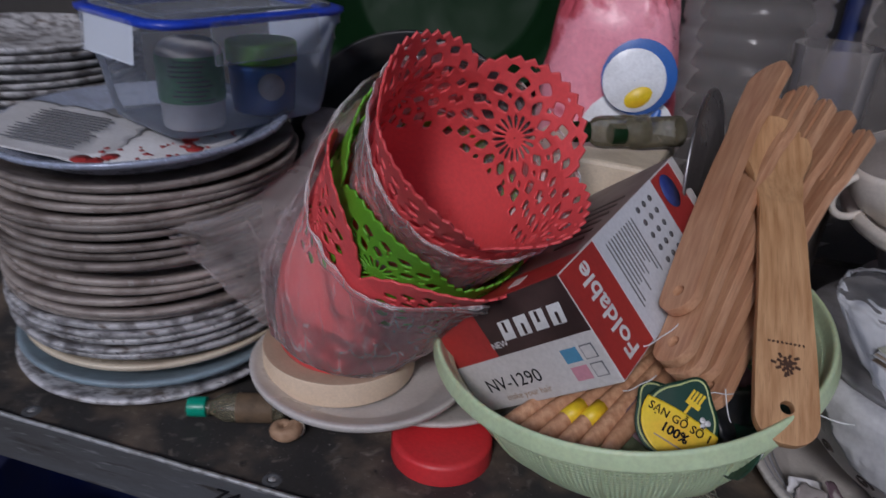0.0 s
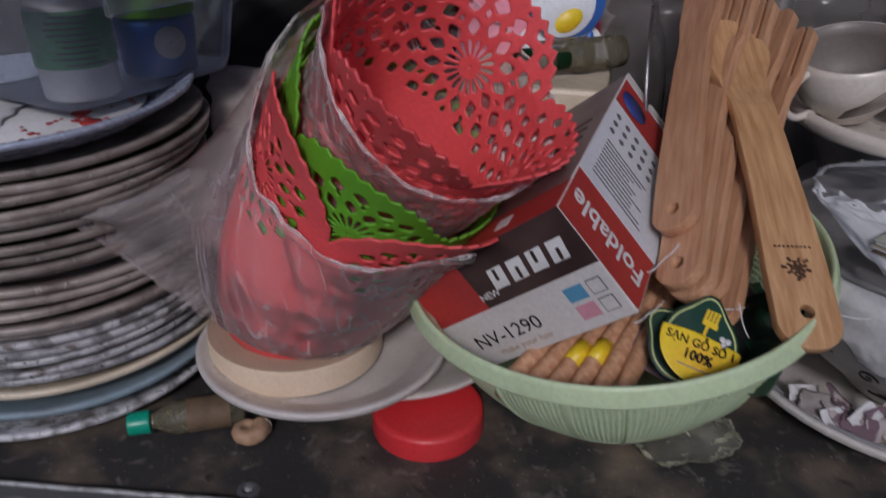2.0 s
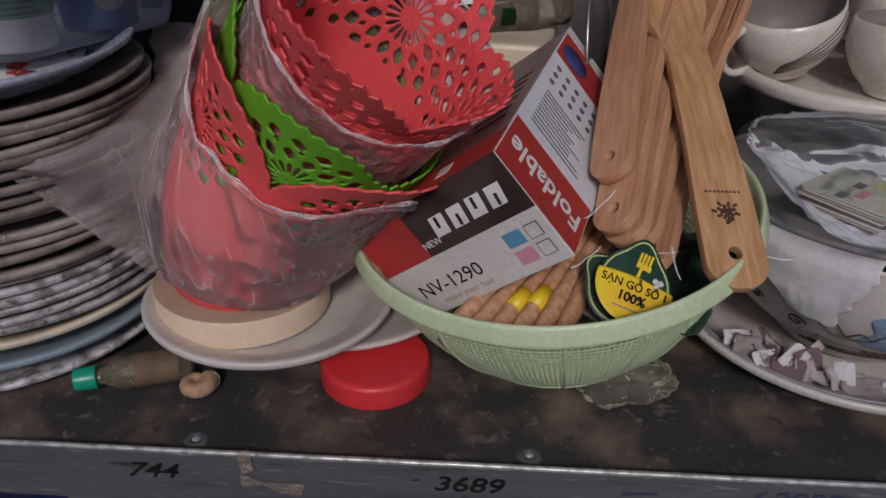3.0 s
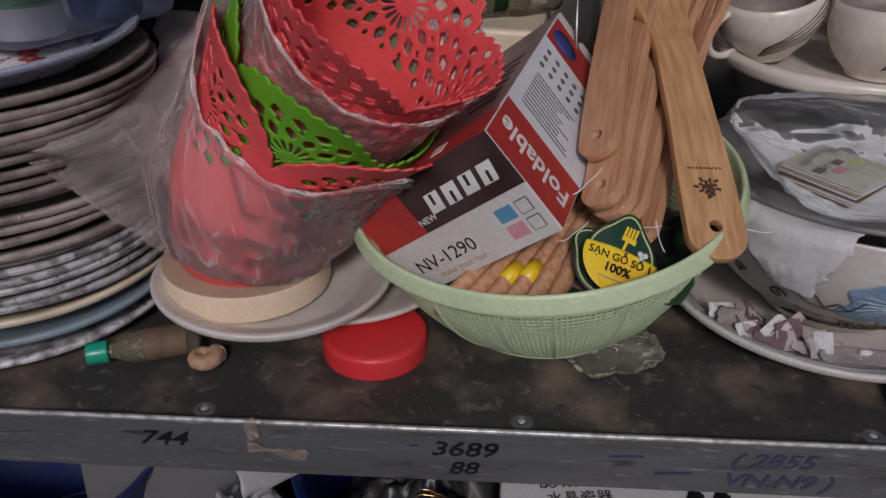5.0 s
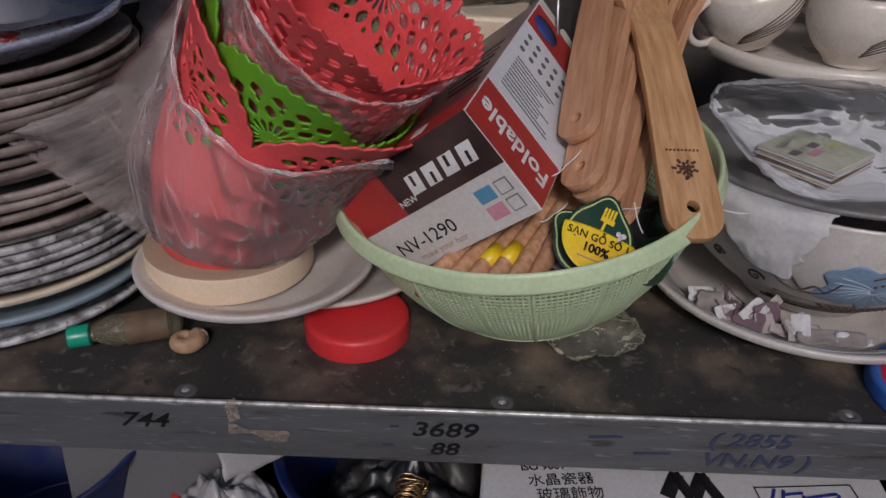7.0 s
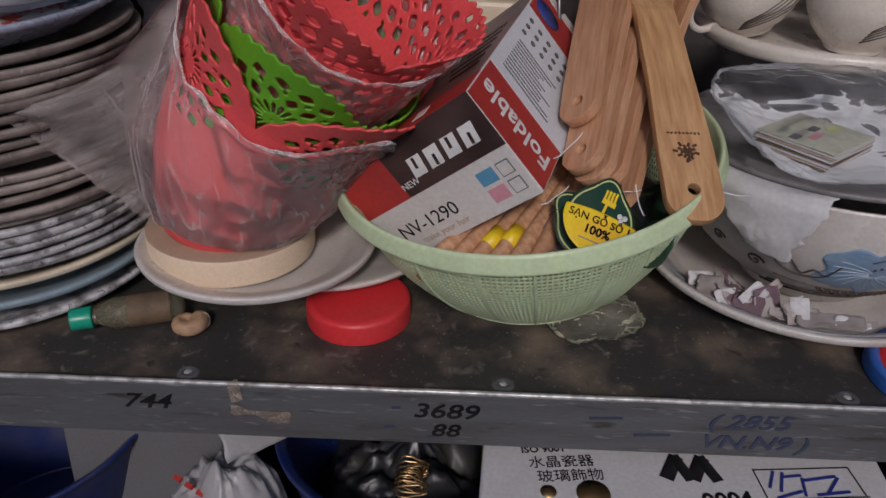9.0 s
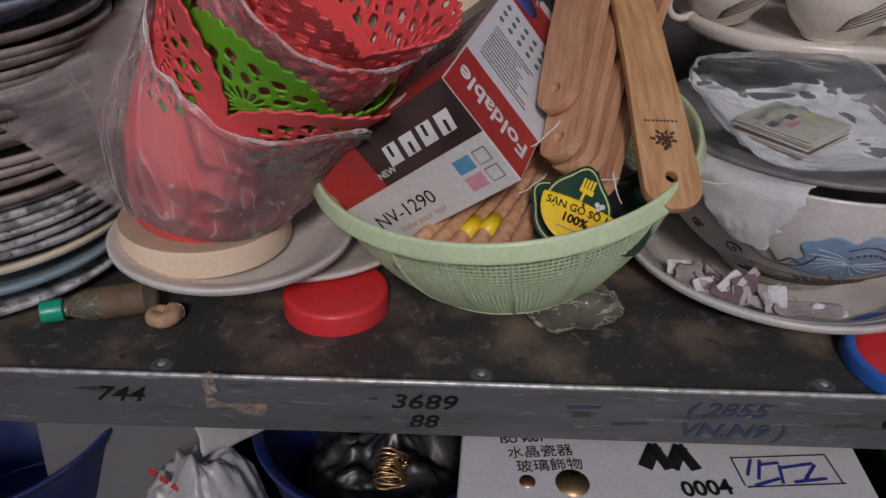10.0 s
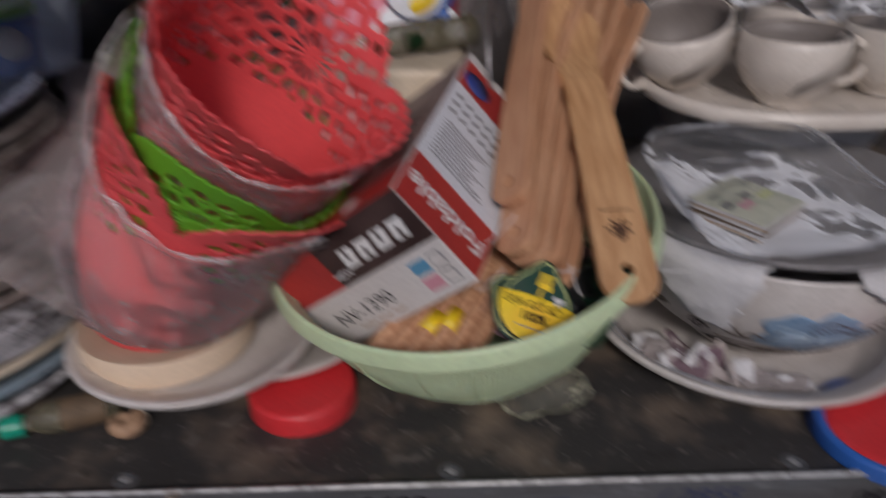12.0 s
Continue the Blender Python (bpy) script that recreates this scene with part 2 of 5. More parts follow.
# White made grey: the lower shelf's shade is mixed into this colour.
M_SACK = surface("shade_greyed_white", (0.36, 0.35, 0.35), 0.35, 0, (0.2, 0.18, 0.17), 0.5, 20, 300, 0.2)
M_SCRAP = surface("grubby_paper", (0.42, 0.37, 0.35), 0.85, 0, (0.2, 0.15, 0.15), 0.7, 50, 400, 0.4, vary=0.4)
M_MAUVE = surface("mauve_paper", (0.16, 0.10, 0.12), 0.85)
M_NOTE = surface("printed_note_paper", (0.56, 0.57, 0.45), 0.8, 0, (0.24, 0.28, 0.2), 0.6, 60, 400, 0.2)
M_NOTEEDGE = surface("tan_paper_edge", (0.45, 0.35, 0.26), 0.85, 0, (0.2, 0.13, 0.1), 0.7, 200, 500, 0.2, (0.2, 0.2, 4))
M_BLUELID = surface("blue_plastic", (0.03, 0.13, 0.45), 0.35)
M_DEEPBLUE = surface("deep_blue_plastic", (0.010, 0.025, 0.12), 0.35)
M_SEAL = surface("bright_blue_seal", (0.02, 0.06, 0.50), 0.3)
M_STAIN = surface("dark_stained_label", (0.14, 0.09, 0.05), 0.7, 0, (0.05, 0.04, 0.03), 0.7, 60, 400, 0.2)
M_DARKGREEN = surface("dark_green_plastic", (0.004, 0.022, 0.006), 0.55, dirt=(0.006, 0.02, 0.008), spec=0.15)
M_DARK = surface("charcoal_plastic", (0.014, 0.015, 0.018), 0.4)
M_GREYPL = surface("grey_plastic", (0.13, 0.13, 0.14), 0.45)
M_PINK = surface("pink_printed_film", (0.90, 0.34, 0.42), 0.3, 0, (0.5, 0.03, 0.05), 0.8, 14, 200, 0.4, spread=(0.5, 0.56))
M_SNOW = surface("white_printed_film", (0.85, 0.87, 0.9), 0.3)
M_STEEL = surface("dull_steel", (0.32, 0.31, 0.31), 0.3, 0.9, (0.2, 0.19, 0.18), 0.5, 30, 300, 0.1)
M_BRASS = surface("brass_wire", (0.65, 0.42, 0.2), 0.3, 0.9)
M_SHELL = surface("tan_shell", (0.45, 0.28, 0.17), 0.6, 0, (0.25, 0.13, 0.07), 0.7, 150, 600, 0.3)
# Cup insides, darker and browner than the ivory outside.
M_CUPINSIDE = surface("dark_brown_inside_glaze", (0.22, 0.19, 0.17), 0.4, 0, (0.12, 0.1, 0.09), 0.5, 30, 300, 0.1)
F_BAG = film("clear_bag_film", (0.88, 0.80, 0.79), 0.14, 0.24, 0.15, 80.0, (1, 1, 0.12), 0.4, line=0.06)
F_LINER = film("thin_liner_film", (0.88, 0.80, 0.79), 0.12, 0.30, 0.14, 70.0, (1, 1, 0.5), 0.45, line=0.05)
F_HEM = film("bunched_film_edge", (0.88, 0.82, 0.81), 0.22, 0.4, 0.2, 120.0, (1, 1, 1), 0.5)
# Grey-brown tint stands for the plates showing through the bag's corner.
F_FIN = film("doubled_brown_film", (0.50, 0.44, 0.42), 0.48, 0.12, 0.2, 26.0, (1, 1, 0.6), 0.3, line=0.04)
F_CLEAR = film("clear_crinkled_film", (0.85, 0.87, 0.9), 0.02, 0.16, 0.2, 16.0, (1, 1, 1), 0.12, ior=1.18, line=0.02)
F_WRAP = film("yellowed_wrapper_film", (0.72, 0.70, 0.55), 0.07, 0.10, 0.08, 40.0, (1, 1, 1), 0.5, line=0.05)
F_TUB = film("clear_hard_plastic", (0.62, 0.68, 0.8), 0.09, 0.06, 0.12, 14.0, (1, 1, 1), 0.1)
F_LATCH = film("frosted_plastic", (0.72, 0.76, 0.82), 0.07, 0.05, 0.25, 14.0, (1, 1, 1), 0.1)
F_GLASS = film("dusty_clear_glass", (0.50, 0.46, 0.44), 0.14, 0.12, 0.12, 20.0, (1, 1, 1), 0.2)
F_OILY = film("murky_bottle_plastic", (0.20, 0.18, 0.12), 0.5, 0.3, 0.2, 60.0, (1, 1, 1), 0.5)


# ---- mesh helpers ----
def mesh(name, verts, faces, mats, slots=None, smooth=True):
    me = bpy.data.meshes.new(name)
    me.from_pydata([tuple(map(float, v)) for v in verts], [], [tuple(map(int, f)) for f in faces])
    for m in mats if isinstance(mats, (list, tuple)) else [mats]:
        me.materials.append(m)
    if slots is not None:
        me.polygons.foreach_set("material_index", list(slots))
    if smooth:
        me.polygons.foreach_set("use_smooth", [True] * len(me.polygons))
    me.update()
    return me


def put(name, me, parent=None, label="", m=None):
    ob = new(name, me)
    if parent is not None:
        ob.parent = parent
    if m is not None:
        ob.matrix_basis = m
    if label:
        tagged(ob, label)
    return ob


def thing(name, m, label, category, group="", kind=""):
    ob = new(name)
    ob.empty_display_size = 0.02
    ob.matrix_basis = m
    return tagged(ob, label, category, group, kind)


def from_bm(name, bm, mats, smooth=False):
    me = bpy.data.meshes.new(name)
    bm.normal_update()
    bm.to_mesh(me)
    bm.free()
    for m in mats if isinstance(mats, (list, tuple)) else [mats]:
        me.materials.append(m)
    if smooth:
        me.polygons.foreach_set("use_smooth", [True] * len(me.polygons))
    return me


def block(size, bevel=0.0, seg=2, at=(0, 0, 0)):
    bm = bmesh.new()
    bmesh.ops.create_cube(bm, size=1)
    bmesh.ops.scale(bm, vec=size, verts=bm.verts)
    if bevel:
        bmesh.ops.bevel(bm, geom=bm.edges[:], offset=bevel, segments=seg, affect="EDGES", profile=0.5)
    bmesh.ops.translate(bm, vec=at, verts=bm.verts)
    return bm


def lathe(name, prof, n, mat, close=False, warp=None, slot_at=None):
    """Turn a profile of (radius, height) round z. warp(theta, r, z) -> (r, z) bends it."""
    verts, faces, slots = [], [], []
    k = len(prof)
    for i in range(n):
        th = 2 * math.pi * i / n
        for r, z in prof:
            if warp:
                r, z = warp(th, r, z)
            verts.append((r * math.cos(th), r * math.sin(th), z))
    for i in range(n):
        j = (i + 1) % n
        for a in range(k if close else k - 1):
            b = (a + 1) % k
            faces.append((i * k + a, j * k + a, j * k + b, i * k + b))
            slots.append(slot_at(a) if slot_at else 0)
    return mesh(name, verts, faces, mat, slots)


def rounded(points, r=0.002, seg=3):
    """Round the corners of an open profile."""
    out = [points[0]]
    for a, b, c in zip(points, points[1:], points[2:]):
        a, b, c = Vector(a), Vector(b), Vector(c)
        d = min(r, (a - b).length / 2.1, (c - b).length / 2.1)
        p, q = b + (a - b).normalized() * d, b + (c - b).normalized() * d
        for i in range(seg + 1):
            t = i / seg
            out.append(tuple((1 - t) ** 2 * p + 2 * t * (1 - t) * b + t * t * q))
    out.append(points[-1])
    return out


def tube(name, pts, r, mat, n=8, flat=1.0, closed=False):
    """A round rod along a line of points."""
    pts = [Vector(p) for p in pts]
    verts, faces = [], []
    up = Vector((0.13, 0.21, 1)).normalized()
    m = len(pts)
    for i, p in enumerate(pts):
        if closed:
            d = pts[(i + 1) % m] - pts[i - 1]
        else:
            d = pts[min(i + 1, m - 1)] - pts[max(i - 1, 0)]
        d.normalize()
        s = d.cross(up)
        s = s.normalized() if s.length > 1e-4 else Vector((1, 0, 0))
        u = s.cross(d)
        rr = r(i / max(1, m - 1)) if callable(r) else r
        for k in range(n):
            a = 2 * math.pi * k / n
            verts.append(p + s * (math.cos(a) * rr) + u * (math.sin(a) * rr * flat))
    for i in range(m if closed else m - 1):
        j = (i + 1) % m
        for k in range(n):
            l = (k + 1) % n
            faces.append((i * n + k, i * n + l, j * n + l, j * n + k))
    if not closed:
        faces.append(tuple(range(n))[::-1])
        faces.append(tuple((m - 1) * n + k for k in range(n)))
    return mesh(name, verts, faces, mat)


def sheet(name, nu, nv, place, field, thick, mats, wrap=False, cell=(0.001, 0.001)):
    """A sheet with holes: place(U, V) -> points, field(U, V) -> metres inside the material (negative in holes); U, V from 0 to 1.
    cell: size of a grid cell in metres."""
    cols = nu if wrap else nu + 1
    U, V = np.meshgrid(np.arange(cols) / nu, np.arange(nv + 1) / nv, indexing="ij")
    F = field(U, V)
    nxt = (np.arange(nu) + 1) % cols
    mid = (F[:nu, :-1] + F[nxt, :-1] + F[:nu, 1:] + F[nxt, 1:]) / 4
    keep = mid > 0
    e = 0.4
    gu = (field(U + e / nu, V) - field(U - e / nu, V)) / (2 * e)
    gv = (field(U, V + e / nv) - field(U, V - e / nv)) / (2 * e)
    g2 = gu ** 2 + gv ** 2 + 1e-12
    su, sv = np.clip(-F * gu / g2, -0.55, 0.55), np.clip(-F * gv / g2, -0.55, 0.55)
    touch = np.zeros((cols, nv + 1), int)
    for du in (0, 1):
        for dv in (0, 1):
            idx = np.arange(nu) if du == 0 else nxt
            touch[idx[:, None], (np.arange(nv) + dv)[None, :]] += keep
    full = np.full((cols, nv + 1), 4)
    full[:, 0] = full[:, -1] = 2
    if not wrap:
        full[0] //= 2
        full[-1] //= 2
    edge = (touch > 0) & (touch < full)
    U2, V2 = np.where(edge, U + su / nu, U), np.where(edge, np.clip(V + sv / nv, 0, 1), V)
    P = place(U2, V2)
    h = 1e-3
    N = np.cross(place(U2 + h, V2) - place(U2 - h, V2), place(U2, V2 + h) - place(U2, V2 - h))
    N /= np.linalg.norm(N, axis=-1, keepdims=True) + 1e-12
    ids = -np.ones((cols, nv + 1), int)
    used = touch > 0
    ids[used] = np.arange(used.sum())
    n = int(used.sum())
    I, J = np.nonzero(keep)
    quads = np.stack([ids[I, J], ids[nxt[I], J], ids[nxt[I], J + 1], ids[I, J + 1]], 1)
    if thick == 0:
        return mesh(name, P[used], quads.tolist(), mats)
    outer, inner = P[used] + N[used] * thick / 2, P[used] - N[used] * thick / 2
    verts = np.concatenate([outer, inner])
    faces = quads.tolist() + (quads[:, ::-1] + n).tolist()
    count = {}
    for q in quads.tolist():
        for a, b in zip(q, q[1:] + q[:1]):
            count[(a, b)] = True
    for a, b in list(count):
        if (b, a) not in count:
            faces.append((b, a, a + n, b + n))
    return mesh(name, verts, faces, mats)


def lettering(name, text, size, mat, parent, m, thick=0.0002, label="", shear=0.0, bold=0.0, wide=1.0):
    cu = bpy.data.curves.new(name, "FONT")
    cu.body, cu.size, cu.extrude, cu.align_x, cu.align_y = text, size, thick, "CENTER", "CENTER"
    cu.shear, cu.offset, cu.resolution_u = shear, bold, 3
    tmp = new(name, cu)
    bpy.context.view_layer.update()
    me = bpy.data.meshes.new_from_object(tmp.evaluated_get(bpy.context.evaluated_depsgraph_get()))
    bpy.data.objects.remove(tmp)
    me.materials.clear()
    me.materials.append(mat)
    me.transform(Matrix.Diagonal((wide, 1, 1, 1)))
    return put(name, me, parent, label, m)


def slab(name, w, h, mat, parent, m, thick=0.0004, label="", bevel=0.0):
    return put(name, from_bm(name, block((w, h, thick), bevel), mat), parent, label, m)


def basis(origin, x, y, z=None):
    """A pose whose x and y run along the given directions."""
    x = Vector(x).normalized()
    y = Vector(y)
    z = Vector(z).normalized() if z else x.cross(y).normalized()
    y = z.cross(x).normalized()
    return Matrix.Translation(Vector(origin)) @ Matrix((x, y, z)).transposed().to_4x4()


def crumple(name, w, h, mat, seed, amp=0.01, nu=24, nv=18, thick=0.0003, edge=0.006, bend=None, scale=30.0):
    """A torn and creased leaf of paper or film, w by h, lying in xy."""
    rnd = random.Random(seed)
    off = Vector((rnd.random() * 50, rnd.random() * 50, 3.0))

    def place(U, V):
        x, y = (U - 0.5) * w, (V - 0.5) * h
        Z = np.zeros_like(x)
        for idx in np.ndindex(x.shape):
            q = Vector((x[idx] * scale, y[idx] * scale, 0)) + off
            z = noise.noise(q) + 0.5 * abs(noise.noise(q * 2.3))
            Z[idx] = amp * z + (bend(x[idx], y[idx]) if bend else 0)
        return np.stack([x, y, Z], -1)

    def field(U, V):
        x, y = (U - 0.5) * w, (V - 0.5) * h
        d = np.minimum(w / 2 - np.abs(x), h / 2 - np.abs(y))
        n = np.zeros_like(x)
        for idx in np.ndindex(x.shape):
            n[idx] = noise.noise(Vector((x[idx] * 55, y[idx] * 55, 7)) + off) + 0.6 * noise.noise(Vector((x[idx] * 20, y[idx] * 20, 1)) + off)
        return d - edge * (n + 0.9)

    return sheet(name, nu, nv, place, field, thick, mat)


# ---- structure ----
def board(name, x0, x1, y0, y1, z0, z1, mat, label, bevel=0.0):
    me = from_bm(name, block((x1 - x0, y1 - y0, z1 - z0), bevel), mat)
    return tagged(put(name, me, None, "", pose((x0 + x1) / 2, (y0 + y1) / 2, (z0 + z1) / 2)), label, kind="structure")


board("ground", -40, 40, -40, 40, -1.02, -1.0, M_FLOOR, "grey concrete shop floor")
board("wall_back", -1.6, 1.6, 0.66, 0.76, -1.0, 1.2, M_WALL, "plaster wall behind the shelf, darkened to hold shade")
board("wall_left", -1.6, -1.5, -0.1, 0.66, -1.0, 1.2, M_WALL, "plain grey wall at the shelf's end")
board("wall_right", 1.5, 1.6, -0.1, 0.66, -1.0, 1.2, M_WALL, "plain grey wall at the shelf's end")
# Unseen ceiling and outer walls, added to let sky light in from front-above only.
board("ceiling", -4.0, 4.0, -0.55, 0.66, 1.2, 1.3, M_WALL, "unseen grey ceiling added to limit the sky light")
board("wall_front", -4.0, 4.0, -2.3, -2.2, -1.0, 0.75, M_WALL, "unseen grey wall added to block low sky light")
board("wall_side_left", -4.1, -4.0, -2.2, 0.66, -1.0, 1.2, M_WALL, "unseen grey side wall added to close off sky light")
board("wall_side_right", 4.0, 4.1, -2.2, 0.66, -1.0, 1.2, M_WALL, "unseen grey side wall added to close off sky light")
shelf = board("shelf_board", -1.5, 1.5, 0.004, 0.64, -0.004, 0.0, M_SHELF, "dark grimy sheet steel shelf with brown stains")
board("shelf_lower", -1.5, 1.5, -0.16, 0.64, -0.30, -0.29, M_SHELF, "dark steel shelf below")
rail = board("shelf_edge", -1.5, 1.5, -0.003, 0.0025, -0.044, 0.0035, M_EDGE, "galvanised steel shelf edge rail with marker writing", 0.0012)
put("worn_lip", tube("worn_lip", [(x / 40, -0.0008 + 0.0004 * noise.noise(Vector((x * 0.9, 0, 0))), 0.0255 + 0.0003 * noise.noise(Vector((x * 1.7, 3, 0))))
                                  for x in range(-60, 61)], 0.0021, M_WORN, 6), rail, "bright worn metal lip", pose(0, 0.0, -0.0015))


def screw(x, y):
    t = thing("screw", pose(x, y, 0.0), "worn flat steel rivet in the shelf", "screw", "screws along the shelf edge")
    put("washer", lathe("washer", [(0.0030, 0.0004), (0.0034, 0.0014), (0.0062, 0.0012), (0.0080, 0.0)], 20, M_EDGE), t)
    put("head", lathe("head", [(0.0002, 0.0020), (0.0020, 0.0018), (0.0032, 0.0004)], 14, M_WORN), t)


for sx in (-0.227, 0.0, 0.241, -0.46, 0.47):
    screw(sx, 0.0135)

# handwriting on the rail
front = Matrix.Rotation(radians(90), 4, "X")
for text, x, z, size, mat, sh in (("744", -0.2545, -0.0135, 0.0185, M_INK, 0.35), ("3689", -0.0405, -0.0125, 0.0185, M_INK, 0.2), ("88", -0.0405, -0.0305, 0.0165, M_INK, 0.2),
                                  ("( 2855", 0.170, -0.0115, 0.0175, M_BLUEINK, 0.25), ("VN.N9 )", 0.177, -0.0305, 0.0175, M_BLUEINK, 0.25), ("08", 0.289, -0.018, 0.0165, M_INK, 0.2)):
    lettering("marker_writing", text, size, mat, rail, pose(x - 0.0, -0.0033, z + 0.0203, 90, 0, 0), 0.00015, "hand-written marker figures", sh, 0.0003, 1.25)
for x, z, w in ((0.075, -0.012, 0.03), (0.11, -0.026, 0.035), (-0.075, -0.01, 0.006), (-0.08, -0.028, 0.008), (-0.05, -0.036, 0.006)):
    slab("faded_mark", w, 0.0022, M_BLUEINK, rail, pose(x, -0.0032, z + 0.0203, 90, 0, 4), 0.0003, "faded illegible pen mark")

# strips of old sticky tape on the rail
F_OLDTAPE = film("old_sticky_tape", (0.42, 0.34, 0.28), 0.42, 0.3, 0.3, 90.0)
for x, z, w, h, rz, s in ((-0.187, 0.002, 0.018, 0.03, 8, 3), (-0.172, -0.02, 0.05, 0.018, -8, 4), (-0.16, -0.022, 0.03, 0.014, 25, 5)):
    ob = put("tape_scrap", crumple("tape_scrap", w, h, F_OLDTAPE, s, 0.0012, 30, 22, 0, 0.005, None, 90),
             None, "", pose(x, -0.0052, z, 90) @ pose(0, 0, 0, 0, 0, rz))
    tagged(ob, "torn brownish strip of old sticky tape on the rail", "tape strip", "tape strips on the rail")


# ---- stack of plates ----
def plate_mesh(name, R, mat, H=0.02, foot=0.55, edge=0.0022, wob=0.0008, seed=0, ribs=0, n=96):
    prof = rounded([(0.0005, 0.004), (R * foot * 0.9, 0.004), (R * 0.72, 0.0075), (R - 0.004, H), (R, H - 0.0005), (R - 0.001, H - edge * 1.6),
                    (R * 0.75, 0.003), (R * foot, 0.002), (R * foot, 0.0), (R * foot - 0.003, 0.0), (0.0005, 0.001)], 0.003, 3)

    def warp(th, r, z):
        k = (r / R) ** 4
        z += k * wob * (math.sin(2 * th + seed) + 0.6 * math.sin(3 * th + 2 * seed))
        if ribs:
            z += k * 0.0012 * math.sin(ribs * th)
        return r, z

    return lathe(name, prof, n, mat, warp=warp)


RND = random.Random(4)
SX, SY = -0.428, 0.160
zz = 0.0
for i in range(23):
    low = i < 8
    R = 0.131 + RND.uniform(-0.003, 0.0025)
    if i == 0:
        mat, lab, R = M_PLATE_LOW, "grimy bluish-white plate at the foot of the stack", 0.133
    elif i == 1:
        mat, lab, R = M_BLUEPLATE, "pale blue glazed plate in the stack", 0.132
    elif i == 2:
        mat, lab = M_CREAM, "cream glazed plate in the stack"
    elif low:
        mat, lab = M_PLATE_LOW, "grimy white plate in the tall stack"
    else:
        mat, lab = M_PLATE, "dusty grey-white plate in the tall stack"
    me = plate_mesh("plate", R, mat, 0.021 if i else 0.018, edge=0.0036, seed=i * 1.7, n=88)
    ob = put("plate", me, None, "", pose(SX + RND.uniform(-0.004, 0.004), SY + RND.uniform(-0.004, 0.004), zz, RND.uniform(-0.5, 0.5), RND.uniform(-0.5, 0.5), RND.uniform(0, 360)))
    tagged(ob, lab, "plate", "plates in the tall stack")
    zz += 0.0080 + RND.uniform(-0.0014, 0.0016) + (0.006 if i in (0, 1) else 0) + (0.002 if i == 2 else 0)
TOP = zz + 0.004
ob = put("plate", plate_mesh("plate", 0.128, M_SILVERBLUE, 0.024, 0.62, 0.003, 0.0005, 2, 90, 180), None, "", pose(SX, SY + 0.004, TOP, 1.5, -1.0, 0))
tagged(ob, "silvery blue plate with a ribbed rim topping the stack", "plate", "plates in the tall stack")
# printed middle of the top plate and a price sheet on it
card = thing("printed_card", pose(SX + 0.005, SY, TOP + 0.0105, 1.5, -1.0, 0), "round white card with red dots on the top plate", "card")
put("card", lathe("card", [(0.0005, 0.0006), (0.088, 0.0006), (0.088, 0.0)], 64, M_PAPER), card)
for i in range(46):
    a, r = RND.uniform(-1.7, 0.6), RND.uniform(0.05, 0.084)
    s = 0.0075 if i < 7 else RND.uniform(0.0012, 0.0028)
    put("dot", lathe("dot", [(0.0002, 0.0004), (s, 0.0004), (s, 0)], 14, M_BOXRED), card, "", pose(r * math.cos(a), r * math.sin(a), 0.0008 + 0.00002 * i))
leaf = thing("price_sheet", pose(SX - 0.045, SY - 0.045, TOP + 0.017, 4, 6, 12), "creased white sheet with rows of grey print", "paper")
put("sheet", crumple("sheet", 0.12, 0.10, M_PAPER, 11, 0.003, 26, 22, 0.0003, 0.002, None, 14), leaf)
for i in range(13):
    slab("print_line", 0.05 + 0.02 * RND.random(), 0.0011, M_GREYPL, leaf, pose(0.0, -0.036 + i * 0.0055, 0.0036, 0, 0, 0), 0.0008)

# ---- lidded food tub ----
tub = thing("food_container", Matrix.Translation((-0.348, 0.094, TOP + 0.020)) @ pose(0, 0, 0, 0, 0, 66) , "clear plastic food tub with blue-sealed clip lid", "container")
TW, TD, TH = 0.19, 0.15, 0.092


def rounded_box_ring(w, d, z, r, n=6, at=(0, 0)):
    out = []
    for cx, cy, a0 in ((w - r, d - r, 0), (r, d - r, 90), (r, r, 180), (w - r, r, 270)):
        for i in range(n + 1):
            a = radians(a0 + 90 * i / n)
            out.append((cx + r * math.cos(a) + at[0], cy + r * math.sin(a) + at[1], z))
    return out


def ring_loft(name, rings, mat, cap_bottom=True, cap_top=False):
    k = len(rings[0])
    verts = [v for r in rings for v in r]
    faces = []
    for i in range(len(rings) - 1):
        for a in range(k):
            b = (a + 1) % k
            faces.append((i * k + a, i * k + b, (i + 1) * k + b, (i + 1) * k + a))
    if cap_bottom:
        faces.append(tuple(range(k))[::-1])
    if cap_top:
        faces.append(tuple((len(rings) - 1) * k + a for a in range(k)))
    return mesh(name, verts, faces, mat)


def tub_ring(inset, z, r):
    return rounded_box_ring(TW - 2 * inset, TD - 2 * inset, z, r, 6, (inset, inset))


put("body", ring_loft("body", [tub_ring(0.022, 0.0, 0.018), tub_ring(0.016, 0.003, 0.022), tub_ring(0.013, 0.012, 0.024), tub_ring(0.003, TH - 0.01, 0.026), tub_ring(0.0, TH - 0.008, 0.027), tub_ring(0.0, TH, 0.027)], F_TUB), tub, "clear bluish hard plastic body")
